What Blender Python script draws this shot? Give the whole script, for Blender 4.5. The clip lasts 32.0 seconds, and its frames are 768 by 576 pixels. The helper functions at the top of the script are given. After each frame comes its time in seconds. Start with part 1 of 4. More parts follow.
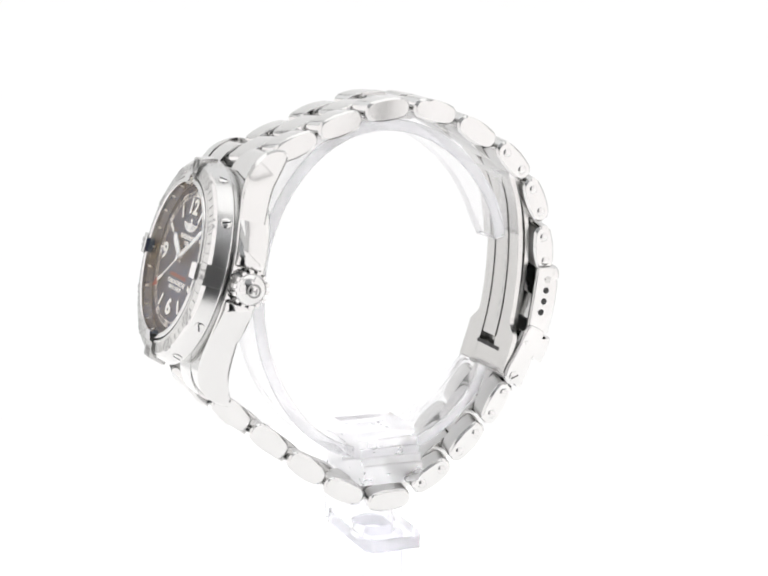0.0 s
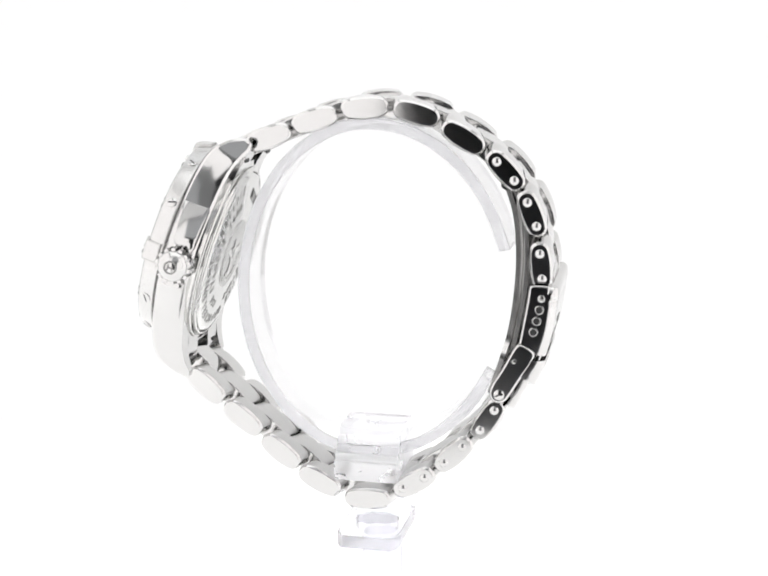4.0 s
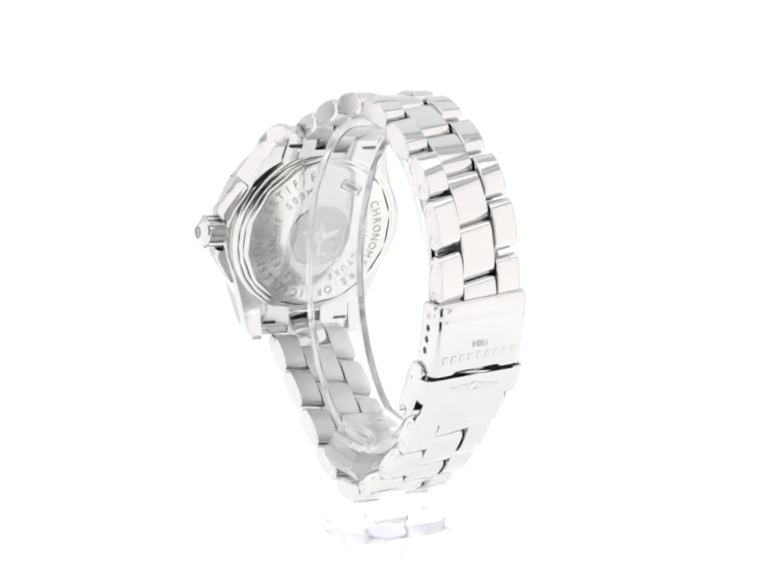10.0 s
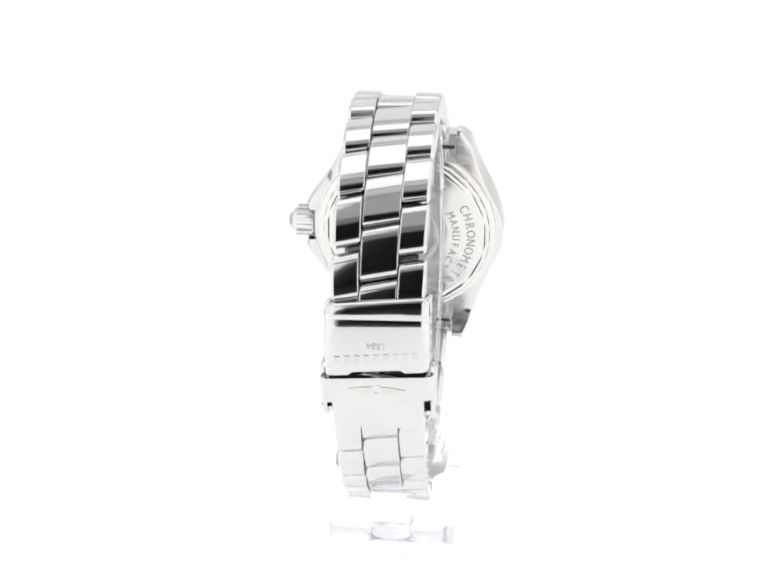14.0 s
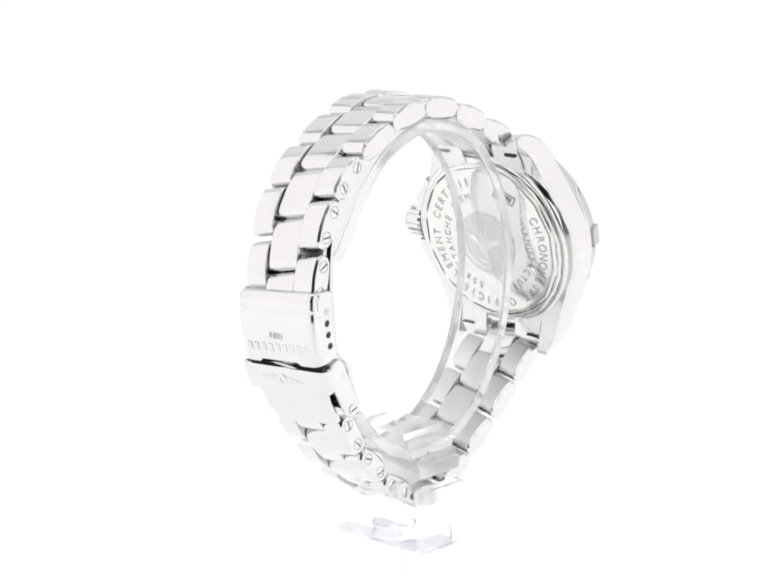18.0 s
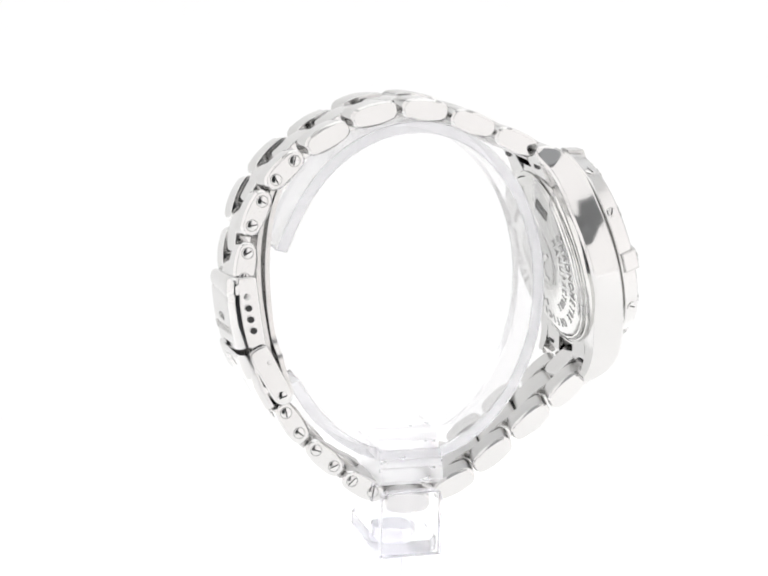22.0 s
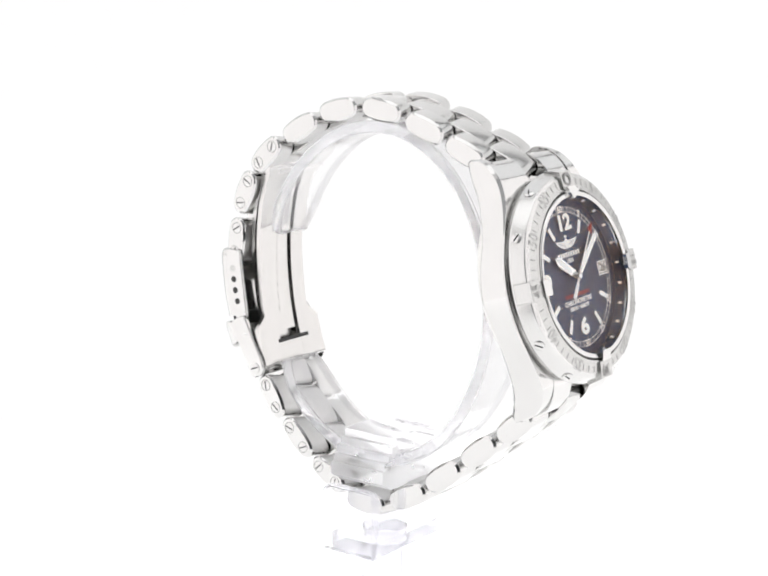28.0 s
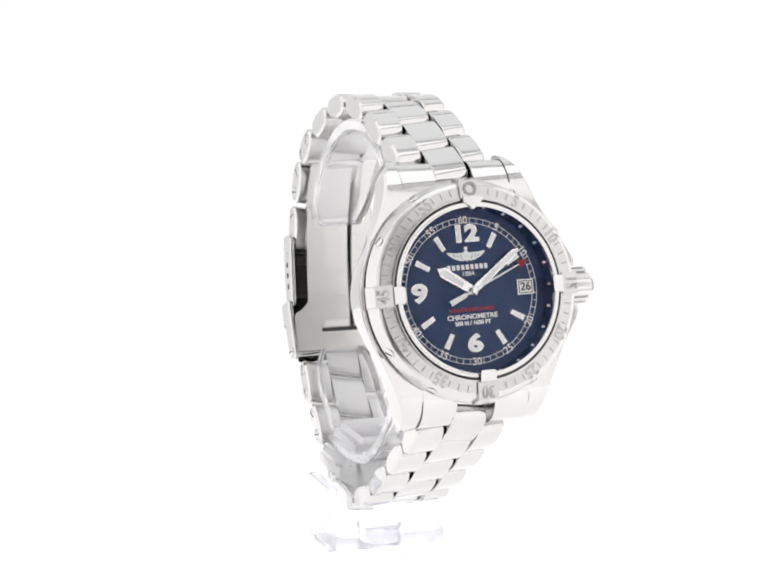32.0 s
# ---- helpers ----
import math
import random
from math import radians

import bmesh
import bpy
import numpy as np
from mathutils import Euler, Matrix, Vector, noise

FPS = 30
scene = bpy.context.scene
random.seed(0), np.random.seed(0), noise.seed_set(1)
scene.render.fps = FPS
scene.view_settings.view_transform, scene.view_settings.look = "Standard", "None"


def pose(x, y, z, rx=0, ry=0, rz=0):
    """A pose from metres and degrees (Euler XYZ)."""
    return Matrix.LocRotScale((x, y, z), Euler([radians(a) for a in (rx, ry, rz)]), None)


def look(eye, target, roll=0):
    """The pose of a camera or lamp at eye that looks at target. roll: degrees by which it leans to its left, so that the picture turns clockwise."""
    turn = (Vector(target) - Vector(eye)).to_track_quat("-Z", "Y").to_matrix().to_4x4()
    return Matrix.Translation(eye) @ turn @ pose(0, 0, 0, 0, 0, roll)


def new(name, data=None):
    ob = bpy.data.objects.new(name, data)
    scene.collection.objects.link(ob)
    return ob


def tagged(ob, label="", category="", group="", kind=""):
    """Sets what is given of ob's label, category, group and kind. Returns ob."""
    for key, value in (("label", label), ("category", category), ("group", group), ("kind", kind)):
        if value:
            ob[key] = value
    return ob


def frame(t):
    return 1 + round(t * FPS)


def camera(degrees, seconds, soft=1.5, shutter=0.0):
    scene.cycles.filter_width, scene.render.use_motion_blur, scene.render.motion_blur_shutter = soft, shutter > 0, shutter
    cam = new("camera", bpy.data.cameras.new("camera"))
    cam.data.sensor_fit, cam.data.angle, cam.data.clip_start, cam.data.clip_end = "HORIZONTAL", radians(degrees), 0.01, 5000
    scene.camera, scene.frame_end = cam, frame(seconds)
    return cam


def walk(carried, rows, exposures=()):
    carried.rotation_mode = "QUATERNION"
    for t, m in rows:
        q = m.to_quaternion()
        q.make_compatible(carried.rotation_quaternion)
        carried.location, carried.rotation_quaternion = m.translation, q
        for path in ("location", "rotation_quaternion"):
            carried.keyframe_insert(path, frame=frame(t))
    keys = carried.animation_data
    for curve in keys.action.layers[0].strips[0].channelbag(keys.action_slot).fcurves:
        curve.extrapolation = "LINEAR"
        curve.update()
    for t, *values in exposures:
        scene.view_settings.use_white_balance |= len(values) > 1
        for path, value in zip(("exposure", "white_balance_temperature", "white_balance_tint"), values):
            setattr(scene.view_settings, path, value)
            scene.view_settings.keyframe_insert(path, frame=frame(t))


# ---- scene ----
EYE = Vector((0.0, -0.353, 0.1448))
WAY = Vector((-0.00227, 0.97926, -0.20250))
cam = camera(22.816, 32.0, soft=2.0)
walk(cam, [(0.0, look(EYE, EYE + WAY, 1.2)), (32.0, look(EYE, EYE + WAY, 1.2))], exposures=[(0.0, 0.0), (32.0, 0.0)])
BASE = 0.08            # height of the dial's centre over the table
MM = 0.001


def turn_at(t):
    """Degrees of the turntable at t seconds."""
    return -156.789 - 8.51072 * t + 0.00152 * (t - 16.0) ** 2


# ---- light ----
world = bpy.data.worlds.new("dark_studio")
world.use_nodes = True
world.node_tree.nodes["Background"].inputs[0].default_value = (0.012, 0.012, 0.013, 1)
scene.world = world


# ---- materials ----
def material(name, colour, rough=0.4, metal=0.0, **more):
    m = bpy.data.materials.new(name)
    m.use_nodes = True
    b = m.node_tree.nodes["Principled BSDF"]
    b.inputs["Base Color"].default_value = (*colour, 1)
    b.inputs["Roughness"].default_value = rough
    b.inputs["Metallic"].default_value = metal
    for key, value in more.items():
        b.inputs[key.replace("_", " ")].default_value = value
    return m


def grain(m, scale, rough_low, rough_high, bump=0.0, stretch=(1, 1, 1), depth=0.00002, tone=0.0, seed=0.0):
    """Uneven gloss, tone and a fine relief."""
    nt = m.node_tree
    b = nt.nodes["Principled BSDF"]
    co = nt.nodes.new("ShaderNodeTexCoord")
    mp = nt.nodes.new("ShaderNodeMapping")
    mp.inputs["Scale"].default_value = stretch
    mp.inputs["Location"].default_value = (seed, seed * 0.7, 0)
    nt.links.new(co.outputs["Object"], mp.inputs["Vector"])
    n1 = nt.nodes.new("ShaderNodeTexNoise")
    n1.inputs["Scale"].default_value = scale
    n1.inputs["Detail"].default_value = 5
    nt.links.new(mp.outputs[0], n1.inputs["Vector"])
    r = nt.nodes.new("ShaderNodeMapRange")
    r.inputs["To Min"].default_value, r.inputs["To Max"].default_value = rough_low, rough_high
    nt.links.new(n1.outputs["Fac"], r.inputs["Value"])
    nt.links.new(r.outputs[0], b.inputs["Roughness"])
    if tone:
        n2 = nt.nodes.new("ShaderNodeTexNoise")
        n2.inputs["Scale"].default_value = scale * 0.13
        nt.links.new(mp.outputs[0], n2.inputs["Vector"])
        mix = nt.nodes.new("ShaderNodeMix")
        mix.data_type = "RGBA"
        c = b.inputs["Base Color"].default_value[:]
        mix.inputs["A"].default_value = tuple(v * (1 - tone) for v in c[:3]) + (1,)
        mix.inputs["B"].default_value = tuple(min(1, v * (1 + tone)) for v in c[:3]) + (1,)
        nt.links.new(n2.outputs["Fac"], mix.inputs["Factor"])
        nt.links.new(mix.outputs["Result"], b.inputs["Base Color"])
    if bump:
        bp = nt.nodes.new("ShaderNodeBump")
        bp.inputs["Strength"].default_value = bump
        bp.inputs["Distance"].default_value = depth
        nt.links.new(n1.outputs["Fac"], bp.inputs["Height"])
        nt.links.new(bp.outputs[0], b.inputs["Normal"])
    return m


def glow(name, colour, strength, tone=0.35):
    """White cloth or acrylic of a light tent: a dull surface whose light from behind is put into its own emission,
    slightly uneven.
    """
    m = material(name, (tone, tone, tone), 0.9)
    nt = m.node_tree
    b = nt.nodes["Principled BSDF"]
    b.inputs["Emission Color"].default_value = (*colour, 1)
    n = nt.nodes.new("ShaderNodeTexNoise")
    n.inputs["Scale"].default_value = 6
    co = nt.nodes.new("ShaderNodeTexCoord")
    nt.links.new(co.outputs["Object"], n.inputs["Vector"])
    r = nt.nodes.new("ShaderNodeMapRange")
    r.inputs["To Min"].default_value, r.inputs["To Max"].default_value = strength * 0.98, strength * 1.02
    nt.links.new(n.outputs["Fac"], r.inputs["Value"])
    nt.links.new(r.outputs[0], b.inputs["Emission Strength"])
    return m


STEEL = grain(material("polished_steel", (0.640, 0.637, 0.630), 0.1, 1.0), 900, 0.06, 0.13, 0.05, tone=0.03)
SATIN = grain(material("satin_steel", (0.530, 0.530, 0.520), 0.25, 1.0), 1500, 0.20, 0.32, 0.12, (1, 14, 1), tone=0.04)
BACK = grain(material("brushed_case_back", (0.670, 0.670, 0.655), 0.2, 1.0), 1100, 0.09, 0.16, 0.05, (9, 1, 1), tone=0.04)
BLADE = grain(material("pressed_steel", (0.620, 0.612, 0.600), 0.2, 1.0), 700, 0.14, 0.3, 0.08, (1, 6, 1), tone=0.05)
RECESS = grain(material("recessed_steel", (0.30, 0.30, 0.295), 0.4, 1.0), 900, 0.35, 0.5, 0.1)
FLANK = grain(material("soft_polished_steel", (0.640, 0.637, 0.630), 0.2, 1.0), 900, 0.17, 0.25, 0.05, tone=0.03)
NUMERAL = grain(material("etched_steel", (0.37, 0.37, 0.365), 0.35, 1.0), 900, 0.3, 0.45, 0.1)
INNER = grain(material("brushed_inner_steel", (0.640, 0.638, 0.630), 0.35, 1.0), 1400, 0.30, 0.42, 0.1, (1, 10, 1), tone=0.04)
HOLE = material("shadowed_hole", (0.05, 0.05, 0.05), 0.5, 0.8)
DIAL = grain(material("blue_dial_lacquer", (0.001, 0.024, 0.088), 0.4, 0.2), 400, 0.34, 0.46, tone=0.1)
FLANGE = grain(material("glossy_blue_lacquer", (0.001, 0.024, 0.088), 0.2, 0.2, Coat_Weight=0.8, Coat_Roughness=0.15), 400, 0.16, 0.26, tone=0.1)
PRINT = grain(material("white_dial_print", (0.93, 0.93, 0.92), 0.5), 2000, 0.4, 0.6)
LUME = grain(material("pale_lume", (0.94, 0.95, 0.93), 0.6), 1500, 0.5, 0.7, tone=0.05)
RED = grain(material("red_dial_print", (0.3, 0.01, 0.015), 0.5), 1500, 0.4, 0.6)
BLACK = material("black_print", (0.01, 0.01, 0.012), 0.5)
CRYSTAL = material("sapphire_crystal", (1, 1, 1), 0.01, 0, Transmission_Weight=1.0, IOR=1.3, Thin_Film_Thickness=140.0, Thin_Film_IOR=1.11)
ACRYLIC = material("clear_acrylic", (0.986, 0.986, 0.993), 0.05, 0, Transmission_Weight=0.91, IOR=1.16)
FROST = material("frosted_acrylic", (0.87, 0.87, 0.92), 0.5, 0, Transmission_Weight=0.9, IOR=1.15)
BLOCK = grain(material("moulded_acrylic_block", (0.984, 0.982, 0.992), 0.25, 0, Transmission_Weight=0.94, IOR=1.1), 300, 0.22, 0.36, 0.1)
RIM = material("polished_acrylic_edge", (0.980, 0.980, 0.990), 0.12, 0, Transmission_Weight=0.88, IOR=1.2)
THIN = material("clear_acrylic_plate", (0.985, 0.985, 0.994), 0.1, 0, Transmission_Weight=0.94, IOR=1.06)
EDGE = material("sawn_acrylic_edge", (0.962, 0.962, 0.988), 0.25, 0, Transmission_Weight=0.92, IOR=1.1)
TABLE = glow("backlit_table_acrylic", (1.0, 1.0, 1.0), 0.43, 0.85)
# cloth brightness is put into emission, each strength set for its reflection in the steel
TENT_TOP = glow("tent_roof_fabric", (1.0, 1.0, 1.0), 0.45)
# glow of the added fill panel overhead
PANEL = glow("added_panel_glow", (1.0, 1.0, 1.0), 1.15)
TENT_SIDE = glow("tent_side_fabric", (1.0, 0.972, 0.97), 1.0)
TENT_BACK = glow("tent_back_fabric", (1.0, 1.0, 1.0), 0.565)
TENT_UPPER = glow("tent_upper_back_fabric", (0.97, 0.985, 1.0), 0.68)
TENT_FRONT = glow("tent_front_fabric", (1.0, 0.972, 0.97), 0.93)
ROD = grain(material("grey_rod_coating", (0.10, 0.10, 0.10), 0.5), 40, 0.4, 0.6, tone=0.1)
# shade put into colour and glow, for the darker reflections in the steel
DARK_STRIP = glow("dark_strip_glow", (0.93, 0.96, 1.0), 0.10, 0.1)
DIM_STRIP = glow("dim_strip_glow", (0.94, 0.965, 1.0), 0.16, 0.1)
DIM_PANEL = glow("dim_panel_glow", (0.94, 0.965, 1.0), 0.36, 0.1)
# grey chosen so that the steel's blackest reflections are lifted a little
DARK = grain(material("unseen_room_grey", (0.29, 0.30, 0.32), 0.8), 8, 0.7, 0.9, 0.1, tone=0.2)


# ---- building helpers (millimetres) ----
def part(name, bm, mat, parent=None, label="", at=None, sharp=48):
    """Links a bmesh in millimetres as one mesh object under a thing or a part."""
    me = bpy.data.meshes.new(name)
    bmesh.ops.recalc_face_normals(bm, faces=bm.faces[:])
    for v in bm.verts:
        v.co *= MM
    bm.to_mesh(me)
    bm.free()
    return mesh_part(name, me, mat, parent, label, at, sharp)


def steady_normals(me, limit):
    """Shades flats flat and rounded edges round: corner normals weighted by the area of the faces."""
    place = [tuple(round(c * 1e6) for c in v.co) for v in me.vertices]
    near = {q: [] for q in place}
    normals = [p.normal.copy() for p in me.polygons]
    areas = [p.area for p in me.polygons]
    for p in me.polygons:
        for v in p.vertices:
            near[place[v]].append(p.index)
    least = math.cos(radians(limit))
    out = [None] * len(me.loops)
    for p in me.polygons:
        mine = normals[p.index]
        for li, v in zip(p.loop_indices, p.vertices):
            total = Vector((0, 0, 0))
            for g in near[place[v]]:
                if mine.dot(normals[g]) > least:
                    total += normals[g] * areas[g]
            out[li] = total.normalized() if total.length > 1e-20 else mine
    me.normals_split_custom_set(out)


def mesh_part(name, me, mat, parent=None, label="", at=None, sharp=48):
    if not me.materials:
        me.materials.append(mat)
        me.polygons.foreach_set("use_smooth", [True] * len(me.polygons))
        steady_normals(me, sharp)
    ob = new(name, me)
    if parent is not None:
        ob.parent = parent
    if at is not None:
        m = at.copy()
        m.translation *= MM
        ob.matrix_local = m
    return tagged(ob, label)


def soften(bm, width, segments=2, angle=30):
    edges = [e for e in bm.edges if len(e.link_faces) == 2 and e.calc_face_angle(0) > radians(angle)]
    bmesh.ops.bevel(bm, geom=edges, offset=width, segments=segments, affect="EDGES", profile=0.6, clamp_overlap=True)
    return bm


def box(x0, x1, y0, y1, z0, z1, bm=None):
    bm = bm or bmesh.new()
    v = [bm.verts.new(c) for c in ((x0, y0, z0), (x1, y0, z0), (x1, y1, z0), (x0, y1, z0), (x0, y0, z1), (x1, y0, z1), (x1, y1, z1), (x0, y1, z1))]
    for f in ((3, 2, 1, 0), (4, 5, 6, 7), (0, 1, 5, 4), (1, 2, 6, 5), (2, 3, 7, 6), (3, 0, 4, 7)):
        bm.faces.new([v[i] for i in f])
    return bm


def prism(outline, z0, z1, bm=None):
    """A closed outline in x and y, from z0 to z1."""
    bm = bm or bmesh.new()
    low = [bm.verts.new((x, y, z0)) for x, y in outline]
    high = [bm.verts.new((x, y, z1)) for x, y in outline]
    bm.faces.new(low[::-1])
    bm.faces.new(high)
    for i in range(len(low)):
        j = (i + 1) % len(low)
        bm.faces.new((low[i], low[j], high[j], high[i]))
    return bm


def lathe(profile, steps=96, bm=None, closed=False, phase=0.0):
    """Turns (radius, z) pairs about the z axis."""
    bm = bm or bmesh.new()
    rings = []
    for r, z in profile:
        if r < 1e-6:
            rings.append([bm.verts.new((0, 0, z))])
        else:
            rings.append([bm.verts.new((r * math.cos(2 * math.pi * (k + phase) / steps), r * math.sin(2 * math.pi * (k + phase) / steps), z)) for k in range(steps)])
    pairs = list(zip(rings, rings[1:])) + ([(rings[-1], rings[0])] if closed else [])
    for a, b in pairs:
        for k in range(steps):
            j = (k + 1) % steps
            if len(a) == 1 and len(b) == 1:
                continue
            if len(a) == 1:
                bm.faces.new((a[0], b[j], b[k]))
            elif len(b) == 1:
                bm.faces.new((a[k], a[j], b[0]))
            else:
                bm.faces.new((a[k], a[j], b[j], b[k]))
    return bm


def loft(rings, cap=True, closed=False, bm=None):
    """Skins a row of rings with equal numbers of points."""
    bm = bm or bmesh.new()
    made = [[bm.verts.new(p) for p in r] for r in rings]
    pairs = list(zip(made, made[1:])) + ([(made[-1], made[0])] if closed else [])
    for a, b in pairs:
        for k in range(len(a)):
            j = (k + 1) % len(a)
            bm.faces.new((a[k], a[j], b[j], b[k]))
    if cap and not closed:
        bm.faces.new(made[0][::-1])
        bm.faces.new(made[-1])
    return bm


def rounded(half_x, half_y, r, steps=5):
    """Points of a rectangle with round corners."""
    pts = []
    for cx, cy, a in ((half_x - r, half_y - r, 0), (-half_x + r, half_y - r, 90), (-half_x + r, -half_y + r, 180), (half_x - r, -half_y + r, 270)):
        for k in range(steps + 1):
            w = radians(a + 90 * k / steps)
            pts.append((cx + r * math.cos(w), cy + r * math.sin(w)))
    return pts


def link_outline(half_x, half_z, steps=7, flats=6):
    """Points of a link's side: round ends, top and bottom slightly crowned."""
    r = half_z * 0.885
    flat = half_x - r
    pts = []
    for s in (1, -1):
        for k in range(steps + 1):
            a = radians(-90 + 180 * k / steps)
            pts.append((s * (flat + r * math.cos(a)), s * r * math.sin(a)))
        for k in range(1, flats):
            x = flat * (1 - 2 * k / flats)
            pts.append((s * x, s * (r + (half_z - r) * (1 - (x / flat) ** 2))))
    return pts


def bow(pts, steps=8):
    """A smooth line through a few points."""
    out = []
    p = [Vector(q) for q in pts]
    p = [2 * p[0] - p[1]] + p + [2 * p[-1] - p[-2]]
    for i in range(1, len(p) - 2):
        for k in range(steps):
            s = k / steps
            out.append(0.5 * ((2 * p[i]) + (p[i + 1] - p[i - 1]) * s + (2 * p[i - 1] - 5 * p[i] + 4 * p[i + 1] - p[i + 2]) * s * s + (3 * p[i] - p[i - 1] - 3 * p[i + 1] + p[i + 2]) * s ** 3))
    return out + [p[-2]]


def writing(text, size, depth=0.08, wide=1.0, bold=0.0):
    """A mesh of raised letters in millimetres, centred, facing +z."""
    cu = bpy.data.curves.new("letters", "FONT")
    cu.body, cu.size, cu.extrude, cu.resolution_u, cu.offset = text, size, depth, 4, bold
    cu.align_x, cu.align_y = "CENTER", "CENTER"
    ob = new("letters", cu)
    bpy.context.view_layer.update()
    me = bpy.data.meshes.new_from_object(ob.evaluated_get(bpy.context.evaluated_depsgraph_get()))
    bpy.data.objects.remove(ob)
    bpy.data.curves.remove(cu)
    bm = bmesh.new()
    bm.from_mesh(me)
    bpy.data.meshes.remove(me)
    if wide != 1.0:
        for v in bm.verts:
            v.co.x *= wide
    return bm


def outlined(text, size, stroke, wide=1.0):
    """A mesh of the outlines of letters, as thin ridges."""
    cu = bpy.data.curves.new("letters", "FONT")
    cu.body, cu.size, cu.resolution_u = text, size, 3
    cu.fill_mode, cu.bevel_depth, cu.bevel_resolution = "NONE", stroke, 0
    cu.align_x, cu.align_y = "CENTER", "CENTER"
    ob = new("letters", cu)
    bpy.context.view_layer.update()
    me = bpy.data.meshes.new_from_object(ob.evaluated_get(bpy.context.evaluated_depsgraph_get()))
    bpy.data.objects.remove(ob)
    bpy.data.curves.remove(cu)
    bm = bmesh.new()
    bm.from_mesh(me)
    bpy.data.meshes.remove(me)
    for v in bm.verts:
        v.co.x *= wide
    return bm


def moved(bm, m):
    bmesh.ops.transform(bm, matrix=m, verts=bm.verts[:])
    return bm


def join(bms):
    """One bmesh of several."""
    out = bmesh.new()
    for bm in bms:
        me = bpy.data.meshes.new("scratch")
        bm.to_mesh(me)
        bm.free()
        out.from_mesh(me)
        bpy.data.meshes.remove(me)
    return out


def arc_writing(text, size, radius, start, step, depth=0.06, inward=True, wide=0.85):
    """Letters set round a circle. start and step in degrees, clockwise from twelve."""
    bms = []
    for i, ch in enumerate(text):
        if ch == " ":
            continue
        a = radians(start + step * i)
        flip = 0 if inward else 180
        bms.append(moved(writing(ch, size, depth, wide), pose(radius * math.sin(a), radius * math.cos(a), 0, 0, 0, -math.degrees(a) + flip)))
    return join(bms)


def spot(angle, radius, height=0.0):
    """A pose on the watch face, clockwise from twelve, the y axis pointing outwards."""
    a = radians(angle)
    return pose(radius * math.sin(a), radius * math.cos(a), height, 0, 0, -angle)


# ---- the light tent and an unseen room added round it (metres) ----
def sheet(name, x0, x1, y0, y1, z0, z1, mat, label, category):
    bm = box(x0 / MM, x1 / MM, y0 / MM, y1 / MM, z0 / MM, z1 / MM)
    return tagged(part(name, bm, mat), label, category, kind="structure")


